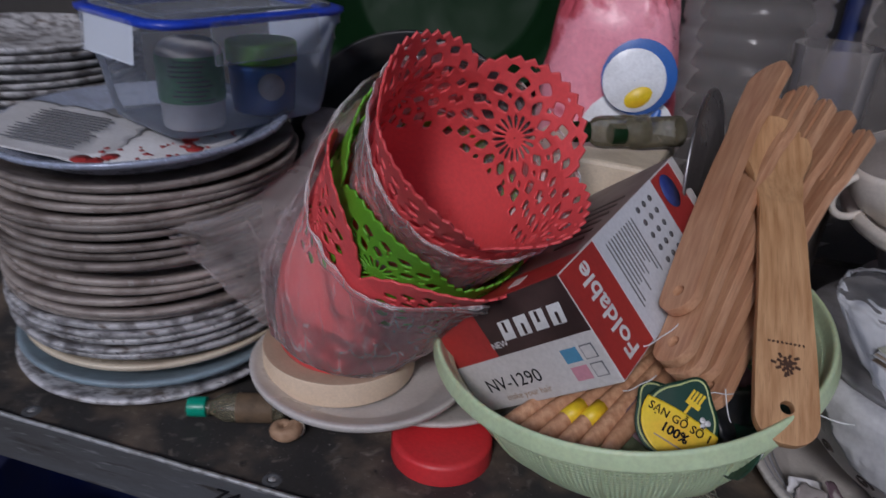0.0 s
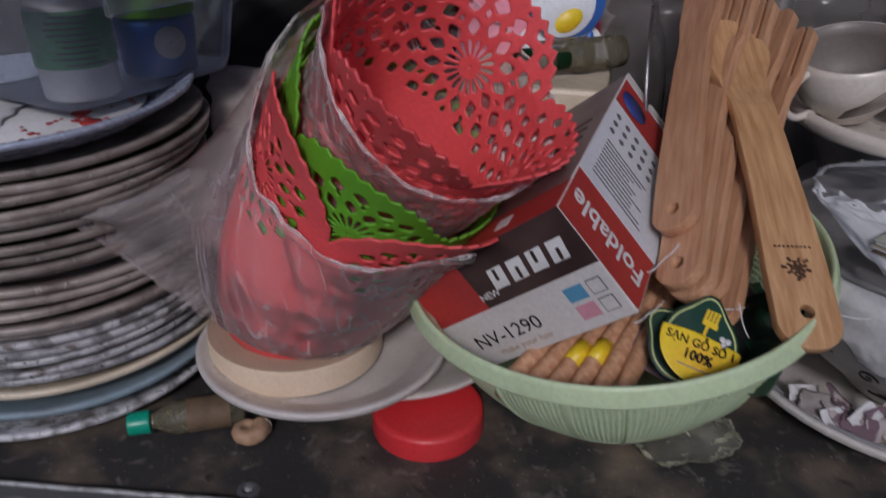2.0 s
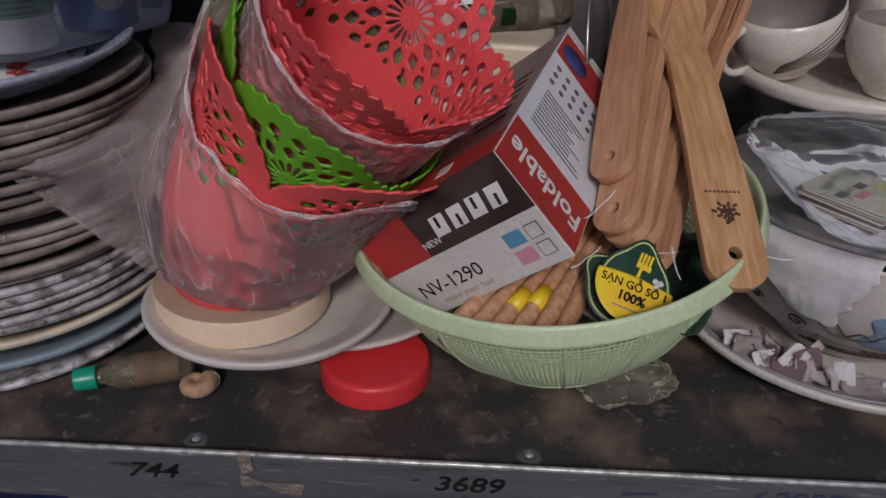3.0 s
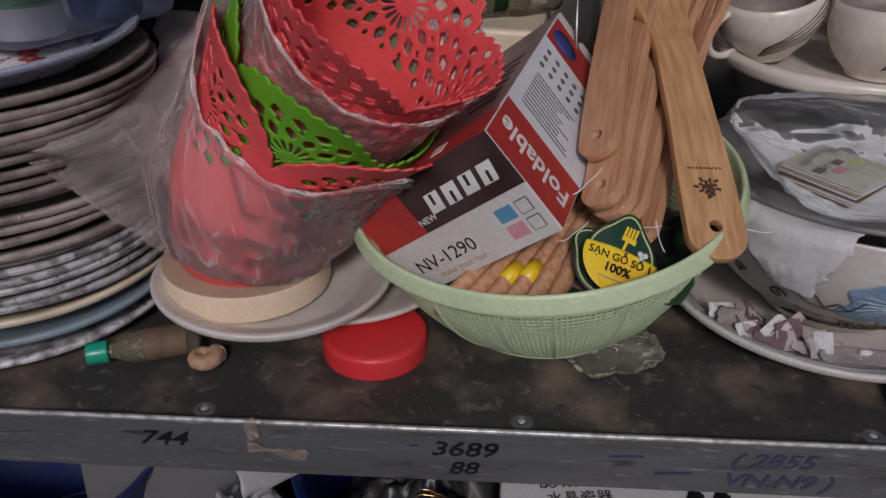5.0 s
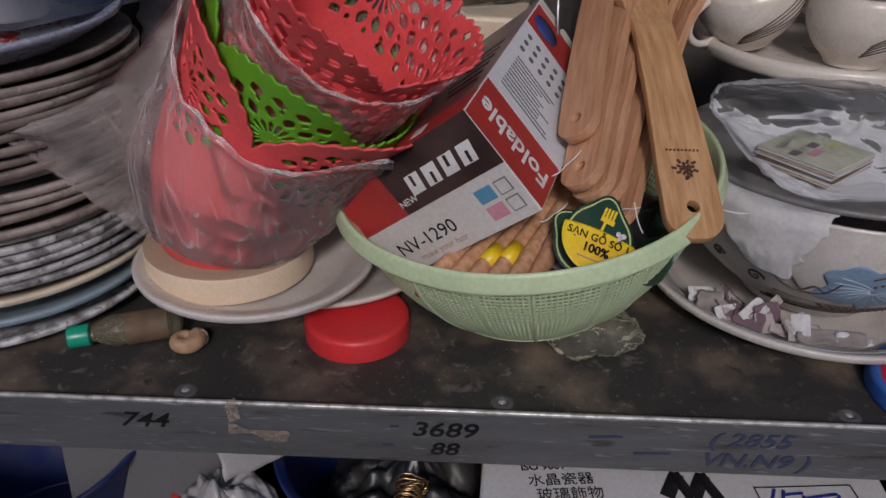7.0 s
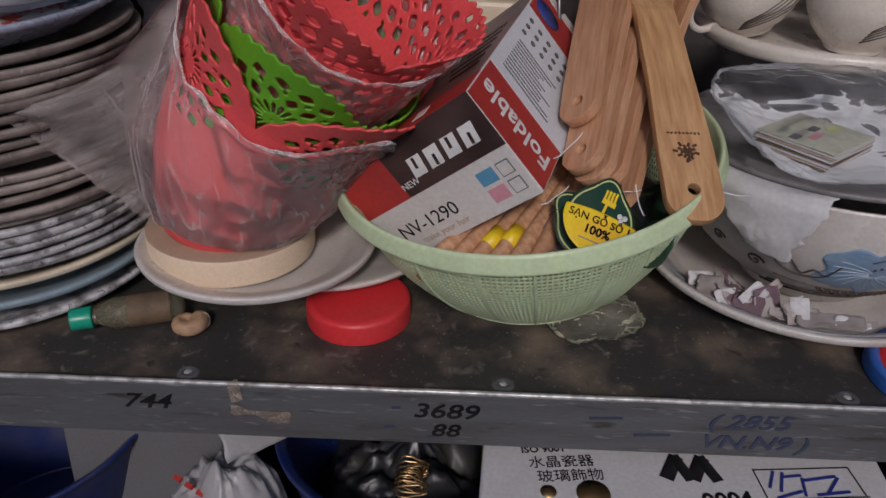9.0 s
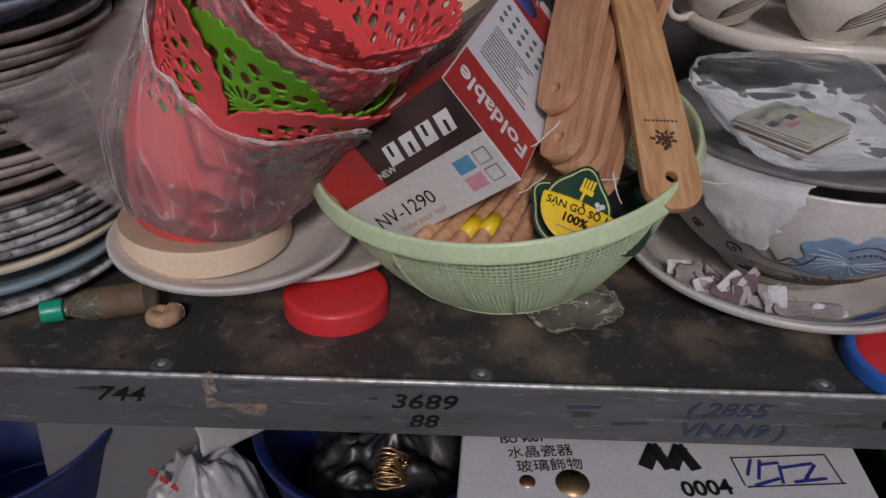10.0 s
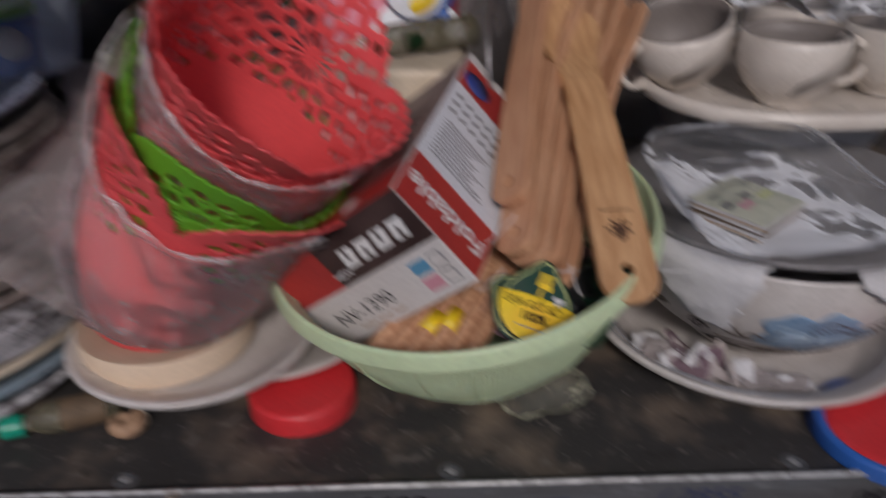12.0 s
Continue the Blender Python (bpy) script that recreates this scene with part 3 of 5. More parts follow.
put("seal", ring_loft("seal", [tub_ring(-0.001, TH, 0.028), tub_ring(-0.003, TH + 0.002, 0.029), tub_ring(-0.003, TH + 0.005, 0.029), tub_ring(0.004, TH + 0.007, 0.026), tub_ring(0.008, TH + 0.006, 0.022), tub_ring(0.008, TH, 0.022)], M_SEAL, False), tub, "bright blue sealing ring")
put("lid", ring_loft("lid", [tub_ring(0.007, TH + 0.004, 0.023), tub_ring(0.008, TH + 0.009, 0.022), tub_ring(0.018, TH + 0.009, 0.018), tub_ring(0.022, TH + 0.005, 0.016)], F_TUB, False, True), tub, "clear lid with a sunken middle")
for name, w, m in (("latch", 0.105, pose(TW / 2, -0.004, TH - 0.012, 84, 0, 0)), ("latch", 0.085, pose(-0.004, TD / 2, TH - 0.012, 84, 0, -90)),
                   ("latch", 0.105, pose(TW / 2, TD + 0.004, TH - 0.012, 84, 0, 180)), ("latch", 0.085, pose(TW + 0.004, TD / 2, TH - 0.012, 84, 0, 90))):
    put(name, from_bm(name, block((w, 0.034, 0.003), 0.0014, 2), F_LATCH), tub, "frosted plastic clip", m)
# things kept in the tub
bottle = thing("medicine_bottle", tub.matrix_basis @ pose(0.052, 0.050, 0.0025), "white bottle with a green and white printed label", "bottle")
put("body", lathe("body", rounded([(0.0005, 0), (0.026, 0), (0.027, 0.066), (0.018, 0.074), (0.0005, 0.074)], 0.004), 40, M_PAPER), bottle)
put("label", lathe("label", [(0.0274, 0.024), (0.0277, 0.0245), (0.0277, 0.062), (0.0274, 0.0625)], 40, surface("green_white_label", (0.10, 0.30, 0.14), 0.5, 0, (0.5, 0.55, 0.5), 0.8, 25, 300, 0.1)), bottle, "green and white label with small print")
for i in range(9):
    z = 0.027 + i * 0.004
    a0 = RND.uniform(3.4, 3.9)
    put("print_line", tube("print_line", [(0.0279 * math.cos(a0 + k * 0.09), 0.0279 * math.sin(a0 + k * 0.09), z) for k in range(12)], 0.0007, M_GREYPL, 5), bottle)
jar = thing("blue_tub", tub.matrix_basis @ pose(0.128, 0.055, 0.0025), "small bright blue plastic jar", "jar")
put("body", lathe("body", rounded([(0.0005, 0), (0.028, 0), (0.031, 0.044), (0.0005, 0.046)], 0.004), 36, M_BLUELID), jar)
put("badge", lathe("badge", [(0.0005, 0.001), (0.012, 0.001), (0.012, 0)], 20, M_PAPER), jar, "white oval badge", pose(-0.012, -0.029, 0.028, 86, 0, -20))
put("lid", lathe("lid", rounded([(0.03, 0.046), (0.032, 0.047), (0.032, 0.064), (0.0005, 0.066)], 0.003), 36, M_LACEGREEN), jar, "green screw lid")

# ---- dishes and tape at the middle ----
d1 = put("dish", plate_mesh("dish", 0.095, M_DISH, 0.02, 0.5, 0.004, 0.0004, 1), None, "", pose(-0.197, 0.119, 0.036, -1.5, 1.5, 0))
tagged(d1, "plain white ceramic dish under the tape roll", "plate")
d2 = put("dish", plate_mesh("dish", 0.096, M_DISH, 0.014, 0.5, 0.003, 0.0004, 2), None, "", pose(-0.146, 0.172, 0.0215))
tagged(d2, "thin white dish lying under another dish", "plate")
d3 = put("dish", plate_mesh("dish", 0.085, M_DISH, 0.012, 0.5, 0.003, 0.0004, 3), None, "", pose(-0.150, 0.190, 0.0))
tagged(d3, "white dish lying on the shelf", "plate")
d4 = put("dish", plate_mesh("dish", 0.085, M_DISH, 0.012, 0.5, 0.003, 0.0004, 5), None, "", pose(-0.152, 0.19, 0.010))
tagged(d4, "white dish lying on another dish", "plate")
roll = thing("tape_roll", pose(-0.219, 0.121, 0.0445, -0.5, 1.5, 0), "wide roll of cream masking tape on a dish", "tape roll")
put("tape", lathe("tape", rounded([(0.046, 0.0225), (0.0655, 0.0225), (0.0655, 0.0), (0.046, 0.0)], 0.0012, 2), 72, [M_TAPE, M_TAPESIDE], slot_at=lambda a: 1 if a < 2 or a > 5 else 0), roll)
put("core", lathe("core", [(0.043, 0.022), (0.046, 0.022), (0.046, 0.0), (0.043, 0.0)], 60, M_CARD, True), roll, "brown cardboard core")


# ---- lace planters in a clear bag ----
# a bent centre line from the tape roll up to the rim of the inmost planter; s is measured from that rim, negative downwards
LINE = [np.array(p) for p in ((-0.222, 0.122, 0.050), (-0.214, 0.131, 0.118), (-0.153, 0.136, 0.190), (-0.100, 0.092, 0.262))]
OUT = np.array((0.533, -0.436, 0.725)) / np.linalg.norm((0.533, -0.436, 0.725))
LEFT = np.array((-0.633, -0.774, 0.0))
qs = np.linspace(0, 1, 500)[:, None]
curve_pts = (1 - qs) ** 3 * LINE[0] + 3 * qs * (1 - qs) ** 2 * LINE[1] + 3 * qs ** 2 * (1 - qs) * LINE[2] + qs ** 3 * LINE[3]
run_len = np.concatenate([[0], np.cumsum(np.linalg.norm(np.diff(curve_pts, axis=0), axis=1))])
LEN = float(run_len[-1])
curve_dir = np.gradient(curve_pts, axis=0)
curve_dir /= np.linalg.norm(curve_dir, axis=1, keepdims=True)


def round_line(th, s, r):
    """The points at the angle th and the distance r round the centre line, s metres from the rim; told from the line's foot."""
    q = np.clip(s + LEN, 0, LEN)
    c = np.stack([np.interp(q, run_len, curve_pts[:, i]) for i in range(3)], -1) + OUT * np.maximum(s, 0)[..., None] - LINE[0]
    t = np.stack([np.interp(q, run_len, curve_dir[:, i]) for i in range(3)], -1)
    t /= np.linalg.norm(t, axis=-1, keepdims=True)
    c = c + t * np.minimum(s + LEN, 0)[..., None]
    e1 = LEFT - t * (t @ LEFT)[..., None]
    e1 /= np.linalg.norm(e1, axis=-1, keepdims=True)
    e2 = np.cross(t, e1)
    return c + r[..., None] * (np.cos(th)[..., None] * e1 + np.sin(th)[..., None] * e2)


def body_r(s):
    """Radius of the outmost planter."""
    return np.interp(s, (-LEN, -LEN + 0.012, -LEN + 0.035, -LEN + 0.075, -0.09, -0.06, 0.0), (0.040, 0.052, 0.062, 0.072, 0.0815, 0.0845, 0.094))


def lace_pot(name, mat, rad, base, valley, peak, turn, reach, label, swell=0.0, floor_at=-0.06, heart=0.027, bend=0.5, lift=lambda th: 1.0 + 0 * th):
    """A planter of soft plastic lace: four scalloped lobes with a toothed edge. turn: where a lobe stands, in degrees."""
    top = valley + peak + 0.006
    mid = valley - 0.085

    def height(V):
        return np.where(V < 0.14, base + (mid - base) * V / 0.14, mid + (top - mid) * (V - 0.14) / 0.86)

    def field(U, V):
        th, s = U * 2 * math.pi, height(V)
        deg = (np.degrees(th) - turn + 45) % 90 - 45
        rim = valley + peak * lift(th) * (np.abs(np.cos(2 * np.radians(deg))) + 1e-4) ** bend
        x, y = np.radians(deg) * rad(s), s - (valley - heart)
        teeth = np.abs(((th * 0.073 / 0.0088) % 1.0) - 0.5) * 2 - 0.5
        F = (rim - s + 0.0042 * teeth) * 0.8
        rho, phi = np.hypot(x, y), np.arctan2(y, x)
        wave = 0.0011 * np.sin(5 * phi + turn)
        for r, n, a, b, o, shape in ((0.0, 1, 0.0016, 0.0016, 0, 2), (0.0115, 18, 0.0072, 0.0015, 0, 2), (0.0262, 13, 0.0068, 0.0047, 0.5, 1), (0.0405, 16, 0.0060, 0.0064, 0, 1),
                                     (0.0335, 13, 0.0034, 0.0022, 0, 1), (0.0525, 22, 0.0044, 0.0054, 0.5, 1), (0.0640, 26, 0.0042, 0.0016, 0, 2)):
            if r > reach:
                continue
            a, b = a * 0.88, b * 0.84
            p = (phi / (2 * math.pi) * n + o) % 1.0 - 0.5
            dt, dr = p * (2 * math.pi / n) * rho, rho - r - (wave if r > 0.02 else 0)
            if shape == 2:
                e = np.sqrt((dr / a) ** 2 + (dt / (b * np.clip(0.35 + 0.65 * (dr + a) / a, 0.4, 1.5))) ** 2)
            else:
                e = (np.abs(dr / a) ** 1.3 + np.abs(dt / b) ** 1.3) ** (1 / 1.3)
            h = (e - 1) * min(a, b)
            F = np.minimum(F, np.where((rim - s < 0.0030 + a * 0.35) | (y - 0.35 * a < floor_at), np.maximum(h, 0.0008), h))
        return F

    def place(U, V):
        th, s = U * 2 * math.pi, height(V)
        k = np.clip((s - base) / (top - base), 0, 1)
        r = rad(s) * (1 + 0.022 * k ** 3 * np.cos(4 * (th - radians(turn))) + 0.014 * k * np.sin(2 * th + 0.6)) + 0.32 * np.maximum(s - valley, 0) * (swell + 1)
        return round_line(th, s, r)

    me = sheet("lace_wall", 520, 132, place, field, 0.0017, mat, True)
    disc = sheet("base", 60, 6, lambda U, V: round_line(U * 2 * math.pi, 0 * U + base, float(rad(np.array(base))) * (0.02 + 0.98 * V)), lambda U, V: 0 * U + 1.0, 0.0014, mat, True)
    pot = thing(name, Matrix.Translation(LINE[0]), label, "planter", "nested lace planters")
    put("lace_wall", me, pot)
    put("base", disc, pot)
    return pot


lace_pot("planter_basket", M_LACE, lambda s: np.interp(s, (-0.19, -0.06, 0.0), (0.052, 0.0675, 0.072)), -0.185, -0.004, 0.042, 20, 0.07, "coral red plastic planter with lace-cut scalloped rim", 0.0, -0.036, 0.027, 0.5,
         lambda th: 0.72 + 0.28 * np.clip(np.cos(th - 0.35), -0.2, 1))
lace_pot("planter_basket", M_LACEGREEN, lambda s: np.minimum(body_r(s - 0.004) - 0.0035, 0.0790), -0.205, -0.062, 0.040, 35, 0.05, "lime green lace-cut plastic planter nested outside the red one", -0.75, -0.05, 0.020, 0.5,
         lambda th: 0.12 + 0.88 / (1 + np.exp(9 * (np.abs((th + 0.17 + math.pi) % (2 * math.pi) - math.pi) - 1.27))))
lace_pot("planter_basket", M_LACE, body_r, -LEN + 0.008, -0.098, 0.066, -14, 0.045, "coral red lace-cut planter nested outermost", -0.75, -0.040, 0.002, 0.8)


def ridges(P, scale, seed):
    """Sharp random folds, from 0 to 1."""
    out = np.zeros(P.shape[:-1])
    for idx in np.ndindex(out.shape):
        q = Vector(P[idx]) * scale + Vector((seed, 0, 0))
        out[idx] = 1 - 2.4 * abs(noise.noise(q + Vector((noise.noise(q * 0.6), noise.noise(q * 0.6 + Vector((7, 0, 0))), 0))))
    return out


def bag_place(U, V):
    th = U * 2 * math.pi
    mouth = -0.104 + 0.077 * np.clip(np.cos(th + radians(95)), 0, 1) ** 1.5 + 0.002 * np.sin(7 * th) + 0.0012 * np.sin(19 * th)
    mouth = mouth + 0.050 * np.exp(-(((np.degrees(th) - 82 + 180) % 360 - 180) / 26) ** 2)
    low = -LEN + 0.001
    s = low + V * (mouth - low)
    r = body_r(s) + 0.0035 + 0.002 * V + 0.012 * np.clip(np.cos(th + radians(50)), 0, 1) * np.clip(1 - np.abs(s + LEN - 0.07) / 0.07, 0, 1)
    k = np.clip((s - low) / 0.02, 0, 1)
    P = round_line(th, s, r)
    fold = ridges(P * np.array((1, 1, 0.22)), 36.0, 3.0) + 0.35 * ridges(P * np.array((1, 1, 0.5)), 80.0, 9.0)
    r = (r + 0.0022 * np.clip(fold, -0.6, 1.4)) * (0.12 + 0.88 * np.sqrt(k))
    r = r + 0.0045 * np.exp(-((V - 0.965) / 0.02) ** 2) * (0.6 + 0.4 * np.sin(5 * th))
    return round_line(th, s, r)


def liner_place(U, V):
    th = U * 2 * math.pi
    deg = np.degrees(th) % 360
    mouth = np.interp(deg, (0, 20, 45, 62, 110, 165, 230, 285, 320, 345, 360), (-0.003, -0.006, -0.011, -0.005, 0.003, 0.0, -0.002, 0.014, 0.012, 0.004, -0.003)) + 0.0012 * np.sin(17 * th)
    s = -0.105 + V * (mouth + 0.105)
    r = np.interp(s, (-0.19, -0.06, 0.0), (0.052, 0.0675, 0.072)) + 0.0035 + 0.0015 * V + 0.32 * np.maximum(s, 0)
    fold = ridges(round_line(th, s, r), 70.0, 21.0)
    return round_line(th, s, r + 0.0016 * np.clip(fold, -0.6, 1.2) + 0.002 * np.exp(-((V - 0.97) / 0.02) ** 2))


def fin_place(U, V):
    """The empty corner of the bag, drawn out to a point beside the planters."""
    top, bulge, low, tip = np.array((-0.208, 0.088, 0.268)), np.array((-0.292, 0.092, 0.160)), np.array((-0.266, 0.104, 0.062)), np.array((-0.347, 0.069, 0.173))
    v = V[..., None]
    A = top * (1 - v) ** 2 + 2 * v * (1 - v) * bulge + v ** 2 * low
    P = A + (tip - A) * (U * 1.25 - 0.25)[..., None]
    u = np.clip(U * 1.25 - 0.25, 0, 1)
    P[..., 2] -= 0.022 * np.sin(np.pi * u) * (1 - V) ** 2
    P[..., 1] += 0.0035 * np.sin(9 * V + 2 * u) + 0.003 * np.clip(ridges(P * np.array((0.5, 1, 1)), 40.0, 5.0), -0.5, 1.3)
    return P - LINE[0]


bag = thing("plastic_bag", Matrix.Translation(LINE[0]), "crinkled clear plastic bag wrapped round the planters", "plastic bag")
put("outer_film", sheet("outer_film", 220, 84, bag_place, lambda U, V: 0 * U + 1.0, 0, F_BAG, True), bag, "crinkled outer film")
put("inner_film", sheet("inner_film", 200, 40, liner_place, lambda U, V: 0 * U + 1.0, 0, F_LINER, True), bag, "film folded between the planters")
for name, film_place in (("outer_hem", bag_place), ("inner_hem", liner_place)):
    u_hem = np.linspace(0, 1, 150, False)
    hem = film_place(u_hem, 0 * u_hem + 0.992)
    put(name, tube(name, hem, lambda q: 0.0009 + 0.0006 * math.sin(q * 61) + 0.0003 * math.sin(q * 147), F_HEM, 7, 1.0, True), bag, "crumpled milky edge of the film")
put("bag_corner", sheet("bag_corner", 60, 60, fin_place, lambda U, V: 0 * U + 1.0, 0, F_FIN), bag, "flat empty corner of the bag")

# ---- red lid, small bottle, shell ----
cap = thing("jar_lid", pose(-0.114, 0.092, 0.0), "plain red plastic jar lid lying on the shelf", "lid")
put("shell", lathe("shell", rounded([(0.0005, 0.0195), (0.038, 0.0195), (0.0415, 0.017), (0.042, 0.0), (0.0395, 0.0), (0.039, 0.015), (0.0005, 0.016)], 0.002, 3), 72, M_RED), cap)
vial = thing("small_bottle", basis((-0.330, 0.054, 0.0125), (0.93, 0.33, 0), (0, 0, 1)), "small murky plastic bottle with teal cap lying down", "bottle")
spin = Matrix.Rotation(radians(90), 4, "Y")
put("cap", lathe("cap", rounded([(0.0005, 0), (0.0085, 0), (0.0088, 0.016), (0.0005, 0.016)], 0.0012), 28, M_TEAL), vial, "ribbed teal screw cap", spin)
put("body", lathe("body", rounded([(0.006, 0.016), (0.0065, 0.021), (0.0115, 0.028), (0.0125, 0.035), (0.0125, 0.082), (0.0005, 0.084)], 0.003), 32, F_OILY), vial, "murky olive clear plastic", spin)
put("label", lathe("label", [(0.0127, 0.042), (0.0128, 0.043), (0.0128, 0.072), (0.0127, 0.073)], 32, M_STAIN), vial, "brown stained label", spin)
sh = thing("snail_shell", pose(-0.243, 0.062, 0.0, 0, 0, 30), "curled tan empty snail shell on the shelf", "shell")
pts = []
for i in range(60):
    a = i * 0.22
    r = 0.0012 + 0.0085 * (i / 59) ** 1.3
    pts.append((r * math.cos(a), r * math.sin(a), 0.0075 + 0.003 * (1 - i / 59)))
put("whorl", tube("whorl", pts, lambda t: 0.001 + 0.0062 * t ** 1.1, M_SHELL, 10), sh)
put("lip", tube("lip", [(0.012 + 0.004 * math.cos(a), 0.001 * math.sin(a), 0.0065 + 0.006 * math.sin(a)) for a in np.linspace(0, 6.28, 18)], 0.0013, M_CREAM, 8), sh, "pale curled lip")

# ---- green colander with its load ----
col = thing("colander", basis((0.0275, 0.1555, 0.0125), (0.9915, 0, 0.130), (-0.0136, 0.9945, 0.104)), "pale green plastic colander basket full of kitchen things", "basket")
RB, ZR = 0.1485, 0.122


def wall_r(z):
    k = z / ZR
    return 0.074 + (RB - 0.010 - 0.074) * (1 - (1 - k) ** 2.0)


NA, NZ = 230, 26
verts, faces = [], []
zs = []
for i in range(NZ):
    z0 = 0.010 + (ZR - 0.022) * i / NZ
    zs += [z0, z0 + (ZR - 0.022) / NZ * 0.42]
zs.append(0.010 + ZR - 0.022)
angs = []
for i in range(NA):
    a = 2 * math.pi * i / NA
    angs += [a, a + 2 * math.pi / NA * 0.42]
for a in angs:
    for z in zs:
        r = wall_r(z)
        verts.append((r * math.cos(a), r * math.sin(a), z))
K = len(zs)
for i in range(2 * NA):
    j = (i + 1) % (2 * NA)
    solid = (i // 2) % 23 < 1
    for k in range(K - 1):
        if i % 2 == 1 and k % 2 == 1 and not solid:
            continue
        faces.append((i * K + k, j * K + k, j * K + k + 1, i * K + k + 1))
net = put("mesh_wall", mesh("mesh_wall", verts, faces, M_BASKET), col, "fine square-holed wall")
sol = net.modifiers.new("thickness", "SOLIDIFY")
sol.thickness, sol.offset = 0.0012, 0
put("rim", lathe("rim", rounded([(wall_r(ZR - 0.013) - 0.001, ZR - 0.016), (RB - 0.006, ZR - 0.013), (RB + 0.0005, ZR - 0.0145), (RB + 0.0015, ZR - 0.012), (RB - 0.0015, ZR - 0.001), (RB - 0.0035, ZR + 0.0006), (RB - 0.0055, ZR - 0.001), (RB - 0.009, ZR - 0.010), (wall_r(ZR - 0.013) - 0.003, ZR - 0.016)], 0.0015), 120, M_BASKET), col, "wide turned-down rim")
put("foot", lathe("foot", rounded([(0.0005, 0.002), (0.068, 0.002), (0.070, 0.0), (0.075, 0.0), (0.0865, 0.0105), (0.0835, 0.0105), (0.073, 0.005), (0.0005, 0.005)], 0.0015), 90, M_BASKET), col)
for i in range(10):
    a = 2 * math.pi * i / 10 + 0.3
    put("rib", tube("rib", [((wall_r(z) + 0.0008) * math.cos(a), (wall_r(z) + 0.0008) * math.sin(a), z) for z in np.linspace(0.01, ZR - 0.013, 12)], 0.0013, M_BASKET, 6), col)

# hair dryer box
P0 = Vector((-0.033, 0.051, 0.202))
e_u, e_v, e_w = Vector((0.633, -0.074, -0.771)) * 0.0842, Vector((-0.716, 0.324, -0.619)) * 0.140, Vector((0.295, 0.943, 0.152)) * 0.1994
carton = thing("dryer_box", Matrix.Translation(P0), "worn printed carton for a foldable hair dryer", "box")
cv = [Vector((0, 0, 0)), e_u, e_u + e_v, e_v]
cv += [c + e_w for c in cv]
bm = bmesh.new()
bv = [bm.verts.new(c) for c in cv]
for k, f in enumerate(((0, 3, 2, 1), (4, 5, 6, 7), (0, 1, 5, 4), (3, 7, 6, 2), (0, 4, 7, 3), (1, 2, 6, 5))):
    fc = bm.faces.new([bv[i] for i in f])
    fc.material_index = (0, 0, 1, 1, 2, 2)[k]
bmesh.ops.recalc_face_normals(bm, faces=bm.faces)
bmesh.ops.bevel(bm, geom=bm.edges[:], offset=0.0012, segments=2, affect="EDGES", profile=0.5)
put("carton", from_bm("carton", bm, [M_BOXWHITE, M_BOXRED, M_BOXTOP]), carton)


def quad_print(name, o, a, b, n, mat, x0, x1, y0, y1, label="", lift=0.0004):
    """A printed field on a box face: o corner, a and b face edges, fractions along each."""
    c = [o + a * x + b * y + n * lift for x, y in ((x0, y0), (x1, y0), (x1, y1), (x0, y1))]
    d = [p - n * (lift + 0.0001) for p in c]
    me = mesh(name, c + d, [(0, 1, 2, 3), (7, 6, 5, 4), (0, 4, 5, 1), (1, 5, 6, 2), (2, 6, 7, 3), (3, 7, 4, 0)], mat, smooth=False)
    return put(name, me, carton, label)


nf = e_v.cross(e_u).normalized()
if nf.y > 0:
    nf = -nf
# front face: a runs from its outer end to the near edge, b down the face
o_f, a_f, b_f = e_v.copy(), -e_v, e_u
quad_print("brown_band", o_f, a_f, b_f, nf, M_BOXBROWN, 0.37, 1.0, 0.0, 0.50, "dark brown printed band")
quad_print("red_band", o_f, a_f, b_f, nf, M_BOXRED, 0.0, 0.37, 0.0, 0.50, "red printed band")


def on_face(o, a, b, n, x, y, turn=0.0, lift=0.0006):
    return basis(o + a * x + b * y + n * lift, a, -b, n) @ pose(0, 0, 0, 0, 0, turn)


for i, x in enumerate((0.53, 0.645, 0.76, 0.875)):
    me = from_bm("logo_block", block((0.0118, 0.0150, 0.0004), 0.0001), M_WHITEINK)
    me.transform(Matrix(((1, 0.18, 0, 0), (0, 1, 0, 0), (0, 0, 1, 0), (0, 0, 0, 1))))
    put("logo_block", me, carton, "white logo block", on_face(o_f, a_f, b_f, nf, x, 0.29, 0.0, 0.0008))
    slab("logo_gap", 0.0024, 0.0085, M_BOXBROWN, carton, on_face(o_f, a_f, b_f, nf, x, 0.26 + 0.06 * (i % 2), -10, 0.0011), 0.0004)
lettering("lettering", "NEW", 0.0072, M_WHITEINK, carton, on_face(o_f, a_f, b_f, nf, 0.425, 0.40, 0, 0.0007), 0.0001, "small white word")
lettering("lettering", "NV-1290", 0.0155, M_INK, carton, on_face(o_f, a_f, b_f, nf, 0.355, 0.76, 0, 0.0004), 0.0001, "black model lettering")
lettering("lettering", "make your hair", 0.0075, M_CARD, carton, on_face(o_f, a_f, b_f, nf, 0.41, 0.90, 0, 0.0004), 0.0001, "small brown lettering")
quad_print("blue_square", o_f, a_f, b_f, nf, M_SQBLUE, 0.757, 0.857, 0.60, 0.73, "blue printed square")
quad_print("pink_square", o_f, a_f, b_f, nf, M_SQPINK, 0.757, 0.857, 0.77, 0.90, "pink printed square")
